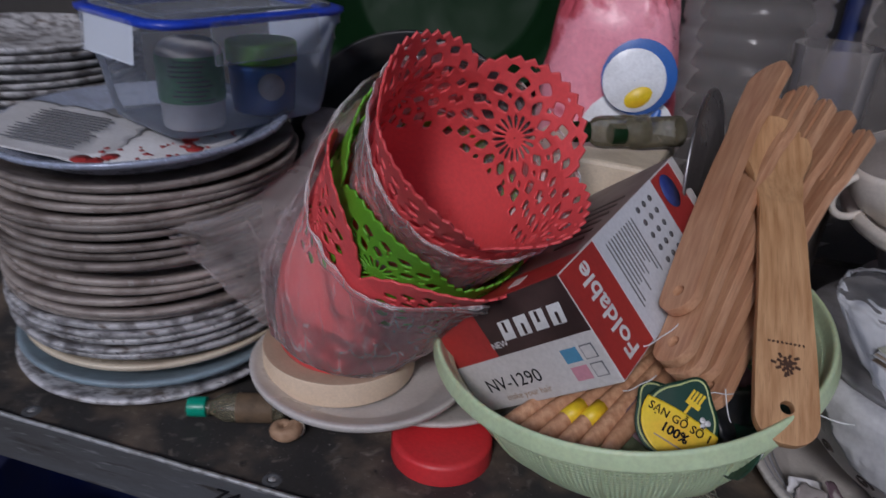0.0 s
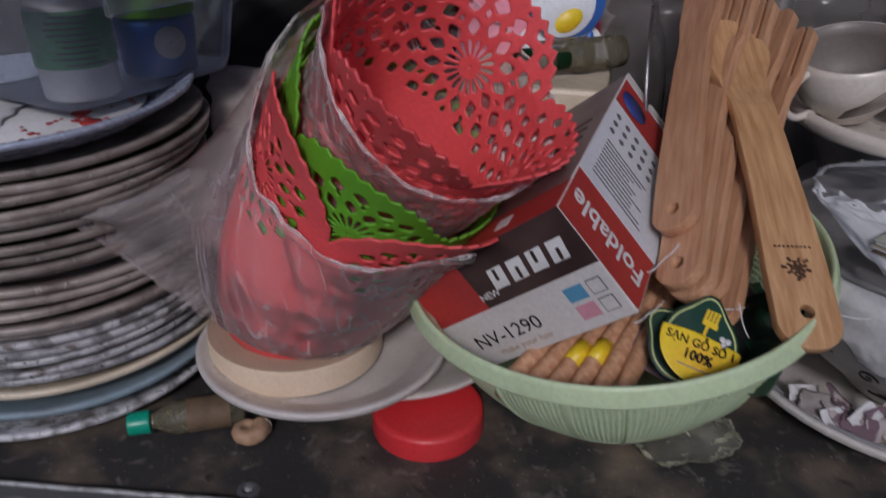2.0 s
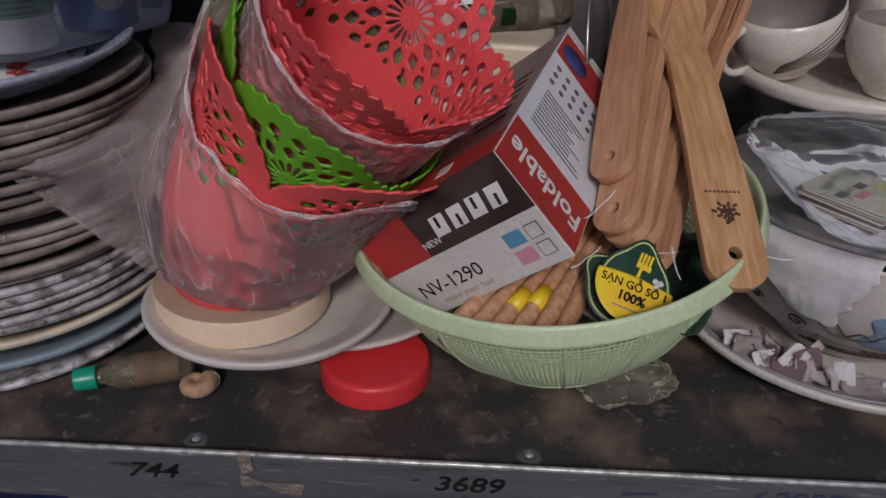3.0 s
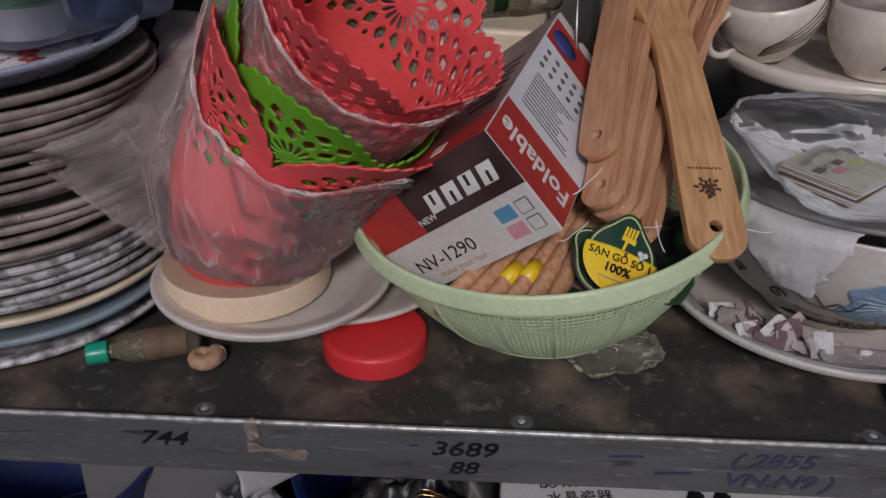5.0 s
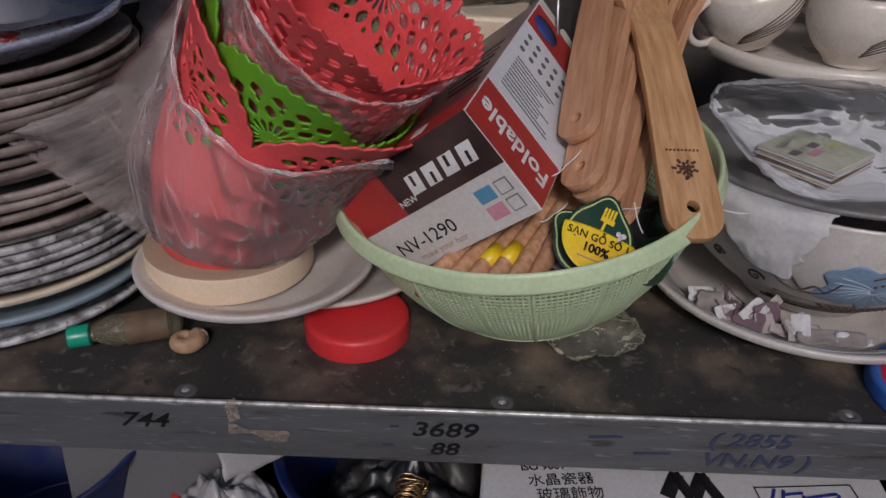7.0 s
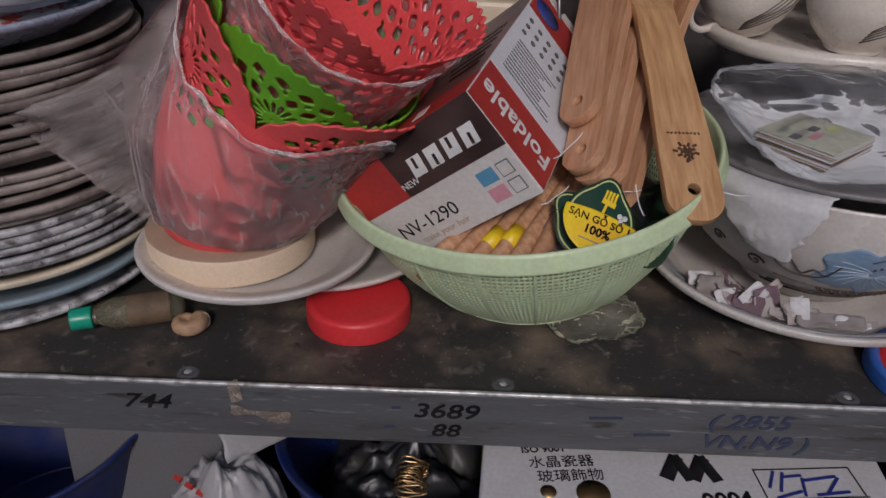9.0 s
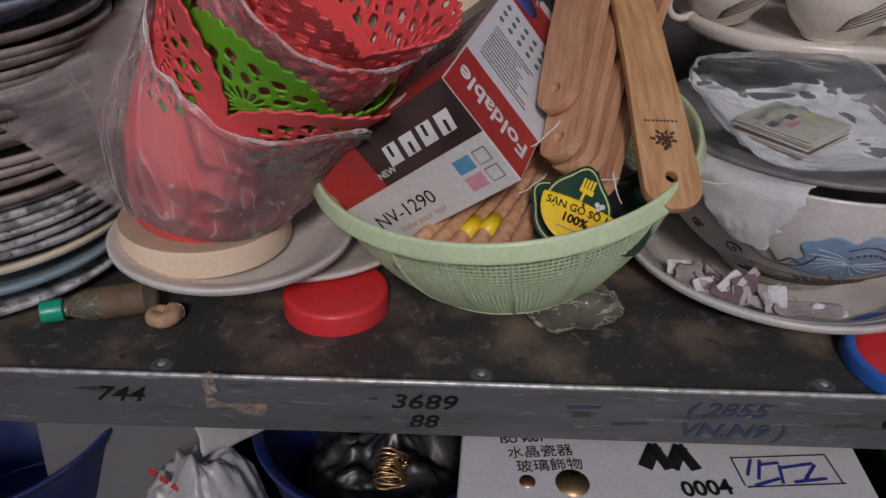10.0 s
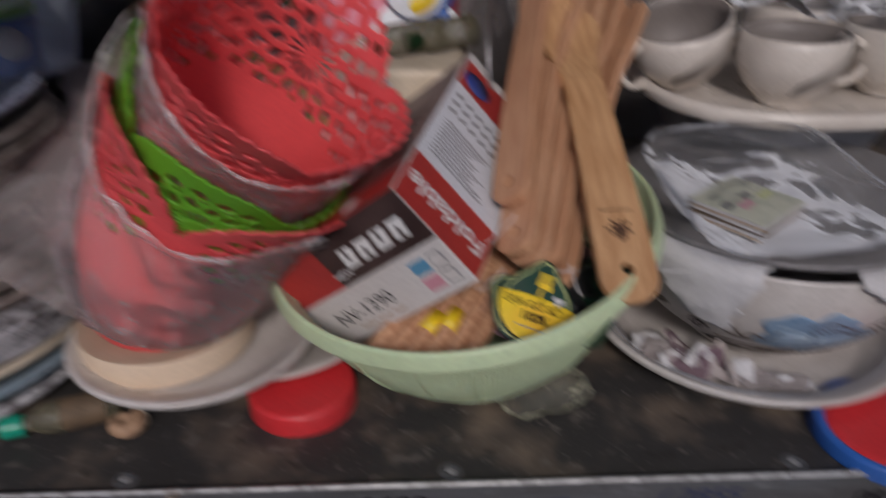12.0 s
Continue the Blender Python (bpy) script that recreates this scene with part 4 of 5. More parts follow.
for x0, y0 in ((0.88, 0.60), (0.88, 0.77)):
    quad_print("outline_square", o_f, a_f, b_f, nf, M_GREYPL, x0, x0 + 0.075, y0, y0 + 0.13, "thin outlined square")
    quad_print("outline_square", o_f, a_f, b_f, nf, M_BOXWHITE, x0 + 0.006, x0 + 0.069, y0 + 0.01, y0 + 0.12, "white middle of the square", 0.0008)
# top face: a runs back, b away from the near edge
nt_ = -e_u.normalized()
quad_print("red_band", Vector((0, 0, 0)), e_w, e_v, nt_, M_BOXRED, 0.0, 0.16, 0.0, 1.0, "red printed band along the edge")
quad_print("logo_block", Vector((0, 0, 0)), e_w, e_v, nt_, M_WHITEINK, 0.05, 0.11, 0.30, 0.38, "white logo block", 0.0008)
for i in range(6):
    quad_print("print_line", Vector((0, 0, 0)), e_w, e_v, nt_, M_BOXBROWN, 0.30 + i * 0.07, 0.318 + i * 0.07, 0.10, 0.30 + 0.04 * (i % 3), "", 0.0006)
# side face: a runs from the near edge back, b down
ns = e_w.cross(e_u).normalized()
if ns.x < 0:
    ns = -ns
o_s, a_s, b_s = Vector((0, 0, 0)), e_w, e_u
quad_print("white_panel", o_s, a_s, b_s, ns, M_BOXPANEL, 0.25, 0.76, 0.0, 1.0, "white text panel, cool sky light in its colour")
quad_print("pale_edge", o_s, a_s, b_s, ns, M_BOXWHITE, 0.95, 1.0, 0.0, 1.0, "pale worn end flap")
lettering("lettering", "Foldable", 0.0215, M_WHITEINK, carton, on_face(o_s, a_s, b_s, ns, 0.125, 0.50, 90, 0.0005), 0.0001, "bold white word", 0.0, 0.0004)
for i in range(11):
    x = 0.30 + i * 0.021
    l = RND.uniform(0.35, 0.62)
    quad_print("print_line", o_s, a_s, b_s, ns, M_GREYPL, x, x + 0.0055, 0.12, 0.12 + l, "", 0.0008)
for i in range(3):
    for k in range(7):
        put("pictogram", lathe("pictogram", [(0.0002, 0.0003), (0.0026, 0.0003), (0.0026, 0)], 10, M_GREYPL), carton, "", on_face(o_s, a_s, b_s, ns, 0.58 + i * 0.055, 0.12 + k * 0.13, 0, 0.0005))
me = lathe("oval", [(0.0002, 0.0003), (0.011, 0.0003), (0.011, 0)], 30, M_OVAL)
me.transform(Matrix.Diagonal((1, 1.3, 1, 1)))
put("oval", me, carton, "navy blue oval seal", on_face(o_s, a_s, b_s, ns, 0.845, 0.22, 0, 0.0006))


# ---- wooden utensils ----
def utensil(E, H, normal, outline, kind, label, mat=M_WOOD, thick=0.007, hole=0.016, bowl=0.0, tines=0, hole_r=0.0045):
    """A flat wooden utensil from handle end E to head end H. outline: rows of (share of the length, half width)."""
    E, H = Vector(E), Vector(H)
    L = (H - E).length
    m = basis(E, (H - E).cross(Vector(normal)), H - E)
    sx, wx = np.array([o[0] for o in outline]) * L, np.array([o[1] for o in outline])
    W = wx.max() + 0.003

    def half(y):
        i = np.clip(np.searchsorted(sx, y) - 1, 0, len(sx) - 2)
        t = np.clip((y - sx[i]) / (sx[i + 1] - sx[i]), 0, 1)
        t = t * t * (3 - 2 * t)
        return wx[i] * (1 - t) + wx[i + 1] * t

    def field(U, V):
        x, y = (U - 0.5) * 2 * W, V * (L + 0.004) - 0.002
        r0, r1 = wx[0] * 0.9, wx[-1] * 0.95
        f = half(y) - np.abs(x)
        f = np.where(y < r0, np.minimum(f, r0 - np.hypot(np.maximum(np.abs(x) - (wx[0] - r0), 0), r0 - y)), f)
        f = np.where(y > L - r1, np.minimum(f, r1 - np.hypot(np.maximum(np.abs(x) - (wx[-1] - r1), 0), y - (L - r1))), f)
        if hole:
            f = np.minimum(f, np.hypot(x, y - hole) - hole_r)
        if tines:
            p = np.abs(((x / (2 * W / tines) + 0.5 * (tines % 2 == 0)) % 1.0) - 0.5) * (2 * W / tines)
            f = np.where(y > L * 0.76, np.minimum(f, np.maximum(0.0022 - p, -0.0022) * -1.0 + 0.0004), f)
        return f

    def place(U, V):
        x, y = (U - 0.5) * 2 * W, V * (L + 0.004) - 0.002
        z = 0.006 * np.sin(np.pi * y / L)
        if bowl:
            k = np.clip((y - L * 0.66) / (L * 0.34), 0, 1)
            z = z - bowl * np.sin(np.pi * k) * np.clip(1 - (x / W) ** 2, 0, 1)
        return np.stack([x, y, z], -1)

    me = sheet(kind, 44, 150, place, field, thick, mat)
    ob = put(kind, me, None, "", m)
    bev = ob.modifiers.new("soft_edge", "BEVEL")
    bev.width, bev.segments, bev.limit_method, bev.angle_limit = 0.0014, 2, "ANGLE", radians(50)
    return tagged(ob, label, kind.replace("_", " "), "wooden utensils in the basket")


spoon = utensil((0.1195, 0.034, 0.124), (0.100, 0.276, 0.264), (0.1, -0.5, 0.86), ((0, 0.0195), (0.12, 0.0195), (0.5, 0.0165), (0.66, 0.0155), (0.75, 0.0185), (0.87, 0.0275), (1.0, 0.020)),
                "wooden_spoon", "light beech spoon with a branded tree mark, hole in handle", bowl=0.006, hole=0.0235)
SP = spoon.matrix_basis
for k in range(18):
    a = k * 2.4
    r = 0.0012 + 0.00042 * k
    put("branded_leaf", from_bm("branded_leaf", block((0.0036, 0.0019, 0.0003)), M_BURN), spoon, "scorched leaf of the tree mark", pose(r * math.cos(a), 0.052 + r * math.sin(a), 0.0074, 2, 0, a * 57))
put("branded_stem", from_bm("branded_stem", block((0.0012, 0.012, 0.0003)), M_BURN), spoon, "scorched stem", pose(0, 0.050, 0.0073, 2, 0, 8))
for k in range(9):
    put("branded_mark", from_bm("branded_mark", block((0.0018, 0.0012, 0.0003)), M_BURN), spoon, "", pose(-0.011 + k * 0.0027, 0.067, 0.0081, 2, 0, k * 37))
FORK = ((0, 0.0155), (0.1, 0.0155), (0.5, 0.0135), (0.68, 0.014), (0.78, 0.019), (1.0, 0.021))
SLICE = ((0, 0.0155), (0.1, 0.0155), (0.5, 0.0135), (0.66, 0.013), (0.78, 0.017), (1.0, 0.019))
E2, H2 = Vector((0.046, 0.068, 0.143)), Vector((0.121, 0.327, 0.278))
run = (H2 - E2).normalized()
nrm = Vector((-0.72, -0.42, 0.52))
nrm = (nrm - run * nrm.dot(run)).normalized()
for off, slide, shape, kind, label, tn, fan in ((0.0135, 0.034, SLICE, "wooden_spatula", "reddish wooden spatula standing in the colander", 0, -0.016), (0.0, 0.0, FORK, "wooden_fork", "slotted wooden fork standing in the colander", 4, 0.0),
                                           (-0.0125, -0.001, FORK, "wooden_fork", "slotted wooden fork standing in the colander", 4, 0.008), (-0.0250, 0.006, SLICE, "wooden_spatula", "reddish wooden spatula standing in the colander", 0, 0.018),
                                           (-0.041, -0.004, FORK, "wooden_fork", "slotted wooden fork standing in the colander", 4, 0.024)):
    utensil(E2 + nrm * off + run * slide, H2 + nrm * off * 1.1 + run * slide * 0.4 + Vector((fan, 0, 0)), nrm, shape, kind, label, M_WOODRED, 0.0080, tines=tn)
# dowel handles lying in the colander, with yellow paper bands
for i in range(6):
    x, y, z, rz = -0.062 + 0.0155 * i, 0.044 - 0.004 * i + 0.0006 * i * i, 0.071 + 0.002 * i, 50 + 3 * i
    t = thing("wooden_skewer", basis((x, y, z), (math.cos(radians(rz)), math.sin(radians(rz)), 0.26), (0, 0, 1)), "thick plain wooden stick with a yellow paper band" if i in (2, 3) else "thick plain wooden stick", "wooden stick", "sticks lying in the colander")
    put("handle", tube("handle", [(0.15 * k / 14, 0, 0) for k in range(15)], lambda q: 0.0082 - 0.0025 * (abs(q - 0.5) * 2) ** 6, M_WOODRED, 12, 0.75), t)
    if i in (2, 3):
        put("band", tube("band", [(0.030, 0, 0), (0.048, 0, 0)], 0.0086, M_TAGYELLOW, 12, 0.77), t, "yellow paper band")

# ---- paper tags and threads in the colander ----
def leaf_tag(m, label, full):
    t = thing("paper_tag", m, label, "tag", "paper tags on the utensils")

    def outline(U, V, g):
        x, y = (U - 0.5) * 0.064, (V - 0.5) * 0.064
        r = np.hypot(x, y + 0.004)
        th = np.arctan2(x, y + 0.004)
        lim = 0.0245 + 0.0075 * np.exp(-(th / 0.35) ** 2)
        return lim - g - r

    def flat(U, V):
        return np.stack([(U - 0.5) * 0.064, (V - 0.5) * 0.064, 0.0009 * np.sin(U * 5)], -1)

    def lifted(z):
        return lambda U, V: flat(U, V) + np.array([0, 0, z])

    put("card", sheet("card", 44, 44, flat, lambda U, V: outline(U, V, 0.0), 0.0006, M_TAGGREEN), t)
    put("border", sheet("border", 80, 80, lifted(0.0004), lambda U, V: np.minimum(outline(U, V, 0.0018), -outline(U, V, 0.0030)), 0.0003, M_TAGLINE), t, "thin pale yellow border line")
    if full:
        put("band", sheet("band", 50, 50, lifted(0.0008), lambda U, V: np.minimum(outline(U, V, -0.001), -0.0015 + 0.003 * np.sin(U * 3.1) - (V - 0.5) * 0.064), 0.0003, M_TAGYELLOW), t, "yellow to orange band")
        lettering("lettering", "SẠN GỖ SỐ 1", 0.0074, M_INK, t, pose(0, -0.0055, 0.0022), 0.0001, "black lettering", 0, 0.0001)
        lettering("lettering", "100%", 0.0085, M_INK, t, pose(0, -0.0135, 0.0022), 0.0001, "bold black lettering", 0, 0.0003)
        slab("print_line", 0.022, 0.001, M_CARD, t, pose(0, -0.0205, 0.002), 0.0003)
        for k in range(4):
            slab("icon_tine", 0.0016, 0.008, M_TAGYELLOW, t, pose(-0.0035 + 0.0024 * k + 0.002, 0.0145, 0.0012, 0, 0, -6), 0.0004)
        slab("icon_head", 0.0098, 0.0035, M_TAGYELLOW, t, pose(0.002, 0.0095, 0.0014, 0, 0, -6), 0.0004, "yellow spatula icon")
        slab("icon_stem", 0.0018, 0.008, M_TAGYELLOW, t, pose(0.0004, 0.0045, 0.0012, 0, 0, -8), 0.0004)
        for k in range(3):
            put("clover_leaf", lathe("clover_leaf", [(0.0002, 0.0003), (0.0019, 0.0003), (0.0019, 0)], 12, M_WHITEINK), t, "", pose(0.0135 + 0.0021 * math.cos(k * 2.1 + 0.5), 0.0025 + 0.0021 * math.sin(k * 2.1 + 0.5), 0.0012))
    return t


leaf_tag(basis((0.0595, 0.046, 0.121), (0.97, 0.22, -0.02), (-0.1, 0.72, 0.70)) @ pose(0, 0, 0, 0, 0, -27), "dark green leaf-shaped tag with a yellow lettered band", True)
leaf_tag(basis((0.052, 0.056, 0.110), (0.9, 0.3, 0.3), (-0.3, 0.7, 0.65)) @ pose(0, 0, 0, 0, 0, 20), "dark green leaf-shaped tag turned aside", False)
rs = random.Random(5)
for k, (x, y, z) in enumerate(((0.082, 0.075, 0.096), (0.100, 0.090, 0.098), (0.060, 0.085, 0.088), (0.105, 0.125, 0.094), (0.125, 0.105, 0.102), (0.075, 0.120, 0.085), (0.120, 0.150, 0.088), (0.045, 0.070, 0.090), (0.095, 0.062, 0.092))):
    ob = put("paper_tag", crumple("paper_tag", 0.050, 0.040, (M_TAGGREEN, M_DARK, M_TAGGREEN, M_MAUVE)[k % 4], 90 + k, 0.006, 16, 14, 0.0005, 0.002, None, 45), None, "", pose(x, y, z, rs.uniform(10, 45), rs.uniform(-25, 25), rs.uniform(-50, 50)))
    tagged(ob, "dark crumpled paper tag tucked into the colander", "tag", "paper tags on the utensils")
for a, b, sag in (((0.121, 0.056, 0.1405), (0.160, 0.060, 0.132), 0.002), ((0.048, 0.090, 0.162), (0.028, 0.075, 0.148), 0.002), ((0.040, 0.072, 0.130), (0.020, 0.055, 0.123), 0.002),
                  ((0.066, 0.066, 0.125), (0.090, 0.072, 0.128), -0.001), ((0.083, 0.064, 0.136), (0.090, 0.055, 0.117), 0.003)):
    a, b = Vector(a), Vector(b)
    ob = put("thread", tube("thread", [a.lerp(b, k / 10) - Vector((0, 0.001 * math.sin(k), sag * math.sin(math.pi * k / 10))) for k in range(11)], 0.00045, M_WHITEINK, 6))
    tagged(ob, "thin white tie thread on a utensil", "thread", "tie threads")


# ---- plate and patterned bowl at the other end ----
big = thing("serving_plate", pose(0.258, 0.174, 0.0), "white serving plate with grey rings and paper scraps", "plate")
put("plate", plate_mesh("plate", 0.134, M_DISH, 0.030, 0.55, 0.004, 0.0003, 4, n=110), big)
for r, z, w in ((0.1255, 0.0265, 0.0011), (0.118, 0.0229, 0.0016), (0.113, 0.0206, 0.0006)):
    put("glaze_ring", tube("glaze_ring", [(r * math.cos(a), r * math.sin(a), z) for a in np.linspace(0, 2 * math.pi, 120, False)], w, M_GREYRIM, 6, 0.5, True), big, "grey glaze ring")
BCX, BCY, BZ = 0.268, 0.176, 0.0085


def bowl_r(z):
    k = np.clip((z - 0.014) / 0.10, 0, 1)
    return 0.066 + 0.062 * (1 - (1 - k) ** 2.3)


bowl = thing("patterned_bowl", pose(BCX, BCY, BZ), "white bowl painted with brown scrolls and a blue leaf", "bowl")
prof = [(0.0005, 0.004), (0.048, 0.004), (0.049, 0.0), (0.054, 0.0), (0.056, 0.010)] + [(float(bowl_r(z)), float(z)) for z in np.linspace(0.014, 0.114, 16)] + [(0.1285, 0.1165), (0.1255, 0.1165)] + [(float(bowl_r(z)) - 0.004, float(z)) for z in np.linspace(0.112, 0.02, 10)] + [(0.0005, 0.014)]
put("body", lathe("body", prof, 100, M_DISH), bowl)


def on_bowl(a, z, lift=0.0006):
    """a: metres round the bowl from its front, to the right; z: height."""
    th = -math.pi / 2 + a / 0.11
    r = float(bowl_r(z)) + lift
    return (r * math.cos(th), r * math.sin(th), z)


def stroke(pts, w=0.0008, mat=M_BROWNLINE, label="brown painted line"):
    put("painted_line", tube("painted_line", [on_bowl(a, z) for a, z in pts], w, mat, 6), bowl, label)


for a0, z0, dirn, size in ((-0.088, 0.050, 1, 0.0075), (-0.075, 0.083, -1, 0.006), (-0.118, 0.060, 1, 0.006), (0.075, 0.055, -1, 0.007)):
    stroke([(a0 + dirn * size * (1 - k / 34) * math.cos(0.28 * k), z0 + size * (1 - k / 34) * math.sin(0.28 * k)) for k in range(30)])
stroke([(-0.082 + 0.052 * k / 20, 0.086 - 0.030 * math.sin(k / 20 * 2.4) + 0.004 * math.sin(k)) for k in range(21)])
stroke([(-0.052 + 0.022 * math.cos(0.16 * k), 0.068 + 0.018 * math.sin(0.16 * k)) for k in range(18, 36)])
stroke([(-0.075 + 0.15 * k / 24, 0.040 - 0.005 * math.sin(k / 24 * 3.1)) for k in range(25)], 0.0006)
stroke([(-0.085 + 0.17 * k / 24, 0.024) for k in range(25)], 0.0009)
stroke([(-0.10 + 0.2 * k / 24, 0.0155) for k in range(25)], 0.0012)
for k in range(9):
    for j in range(2):
        c = on_bowl(-0.036 + k * 0.0075 + 0.0037 * j, 0.034 - 0.005 * j, 0.0004)
        d = put("lozenge", from_bm("lozenge", block((0.0036, 0.0008, 0.0030)), M_BROWNLINE), bowl, "", Matrix.Translation(c) @ pose(0, 0, 0, 0, 0, (-0.036 + k * 0.0075) / 0.11 * 57) @ pose(0, 0, 0, 0, 45, 0))
for k in range(16):
    stroke([(-0.012 + 0.0035 * k, 0.070 + 0.004 * math.sin(k * 0.5)), (-0.0105 + 0.0035 * k, 0.071 + 0.004 * math.sin(k * 0.5))], 0.0011, M_BROWNLINE)
stroke([(-0.015 + 0.003 * k, 0.077 + 0.005 * math.sin(k * 0.4)) for k in range(20)], 0.0007)


def petal_place(U, V):
    a, z = -0.054 + U * 0.090, 0.034 + V * 0.060
    th = -math.pi / 2 + a / 0.11
    r = bowl_r(z) + 0.0004
    return np.stack([r * np.cos(th), r * np.sin(th), z], -1)


def petal_field(U, V):
    x, y = (U - 0.5) * 0.090, (V - 0.5) * 0.06
    th = np.arctan2(y, x)
    return 0.025 + 0.003 * np.cos(5 * th + 0.4) + 0.002 * np.cos(9 * th) - np.hypot(x * 0.68, y)


put("blue_leaf", sheet("blue_leaf", 60, 44, petal_place, petal_field, 0.0005, M_BOWLBLUE), bowl, "painted pale blue leafy flower")
for k in range(13):
    ang = 2.1 + k * 0.33
    stroke([(-0.009 + q * 0.0031 * math.cos(ang + 0.05 * q), 0.064 + q * 0.0022 * math.sin(ang + 0.05 * q)) for q in range(1, 10)], 0.00045, M_BLUEVEIN, "fine pale vein")

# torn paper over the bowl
cover = put("dish", plate_mesh("dish", 0.124, M_DARKDISH, 0.011, 0.6, 0.003, 0.0006, 7), None, "", pose(0.266, 0.178, 0.1262, 1.0, -1.0, 0))
tagged(cover, "dark grey shallow dish laid over the patterned bowl", "plate")


def paper_flap(a0, a1, tip, drop, seed, label):
    """A torn tongue of paper hanging over the bowl's edge between a0 and a1, its tip at the share tip of the width."""
    def place(U, V):
        a, z = a0 + (a1 - a0) * U, 0.1215 - drop * np.maximum(V - 0.22, 0) / 0.78
        out = np.zeros(U.shape + (3,))
        for idx in np.ndindex(U.shape):
            crease = noise.noise(Vector((a[idx] * 60, z[idx] * 50, seed))) + 1.2 * abs(noise.noise(Vector((a[idx] * 130, z[idx] * 110, seed + 5))))
            p = Vector(on_bowl(a[idx], z[idx] - BZ, 0.0045 + 0.0016 * crease + 0.003 * V[idx]))
            back = max(0.0, 0.22 - V[idx]) * 0.12
            out[idx] = p - Vector((p.x, p.y, 0)).normalized() * back + Vector((0, 0, 0.008 * min(1.0, back / 0.006)))
        return out

    def field(U, V):
        n = np.zeros(U.shape)
        for idx in np.ndindex(U.shape):
            n[idx] = noise.noise(Vector((U[idx] * 9, V[idx] * 7, seed))) + 0.5 * noise.noise(Vector((U[idx] * 26, V[idx] * 20, seed)))
        left, right = tip * np.clip(V - 0.15, 0, 1) ** 1.2 * 0.9, 1 - (1 - tip) * np.clip(V - 0.1, 0, 1) ** 0.8 * 0.9
        return (np.minimum(np.minimum(U - left, right - U), 0.97 - V) + 0.05 * n) * 0.07

    ob = put("torn_paper", sheet("torn_paper", 40, 34, place, field, 0.0004, M_PAPER), None, "", pose(BCX, BCY, BZ))
    return tagged(ob, label, "paper", "torn papers on the bowl")


paper_flap(-0.122, -0.044, 0.70, 0.050, 3.0, "torn white paper tongue hanging over the bowl")
paper_flap(0.004, 0.110, 0.55, 0.022, 8.0, "torn white paper edge hanging over the bowl")
for x, y, w, h, rx, rz, s, mt in ((0.176, 0.098, 0.022, 0.016, 50, 20, 1, M_PAPER), (0.190, 0.092, 0.026, 0.018, 40, -30, 2, M_MAUVE), (0.202, 0.088, 0.018, 0.02, 55, 10, 3, M_SCRAP), (0.215, 0.083, 0.026, 0.014, 30, -15, 4, M_SCRAP),
                                  (0.164, 0.112, 0.02, 0.022, 40, 50, 5, M_SCRAP), (0.246, 0.071, 0.05, 0.016, 25, -8, 6, M_SCRAP), (0.262, 0.069, 0.03, 0.012, 20, -12, 7, M_PAPER), (0.228, 0.078, 0.03, 0.016, 35, 5, 8, M_SCRAP), (0.186, 0.104, 0.03, 0.02, 15, 60, 9, M_MAUVE)):
    rr = math.hypot(x - 0.258, y - 0.182)
    ob = put("paper_scrap", crumple("paper_scrap", w, h, mt, 30 + s, 0.004, 14, 12, 0.0004, 0.002, None, 70), None, "", pose(x, y, 0.012 + 0.24 * max(0, rr - 0.075) + 0.003, rx, 0, rz))
    tagged(ob, "small torn scrap of grubby paper on the plate", "paper scrap", "paper scraps on the plate")

rs = random.Random(17)
for k in range(9):
    x, y = 0.163 + 0.0075 * k + rs.uniform(-0.007, 0.007), 0.118 - 0.0052 * k + rs.uniform(-0.006, 0.008)
    ob = put("paper_scrap", crumple("paper_scrap", rs.uniform(0.014, 0.034), rs.uniform(0.010, 0.024), (M_PAPER, M_SCRAP, M_MAUVE, M_SCRAP)[k % 4], 60 + k, 0.005, 14, 12, 0.0004, 0.0015, None, 80), None, "",
             pose(x, y, 0.027 + 0.002 * (k % 3), rs.uniform(25, 70), rs.uniform(-30, 30), rs.uniform(-60, 60)))
    tagged(ob, "small torn scrap of grubby paper on the plate", "paper scrap", "paper scraps on the plate")

# clear bag with a bundle of notes on the paper
bundle = thing("note_bundle", basis((0.212, 0.107, 0.1490), (0.77, 0.64, 0.0), (-0.37, 0.93, 0.02)), "small bundle of folded printed notes in a clear bag", "paper bundle")
for k in range(7):
    put("note", from_bm("note", block((0.060 - 0.0008 * k, 0.057, 0.0009), 0.0003), (M_NOTEEDGE, M_PAPER, M_STAIN, M_PAPER, M_NOTEEDGE, M_PAPER, M_NOTE)[k]), bundle, "greenish printed note" if k == 6 else "", pose(0.0004 * k, -0.0005 * (k % 3), 0.0006 + 0.0016 * k, 0.9 * (k % 2), 0, 1.3 * (k % 3)))
for k in range(4):
    slab("print_patch", 0.010 + 0.004 * (k % 2), 0.006, (M_GREYPL, M_SQPINK, M_GREYPL, M_TAGLINE)[k], bundle, pose(-0.018 + 0.012 * k, 0.004 * (-1) ** k, 0.0112, 0.9, 0, 4), 0.0003, "faded printed patch")


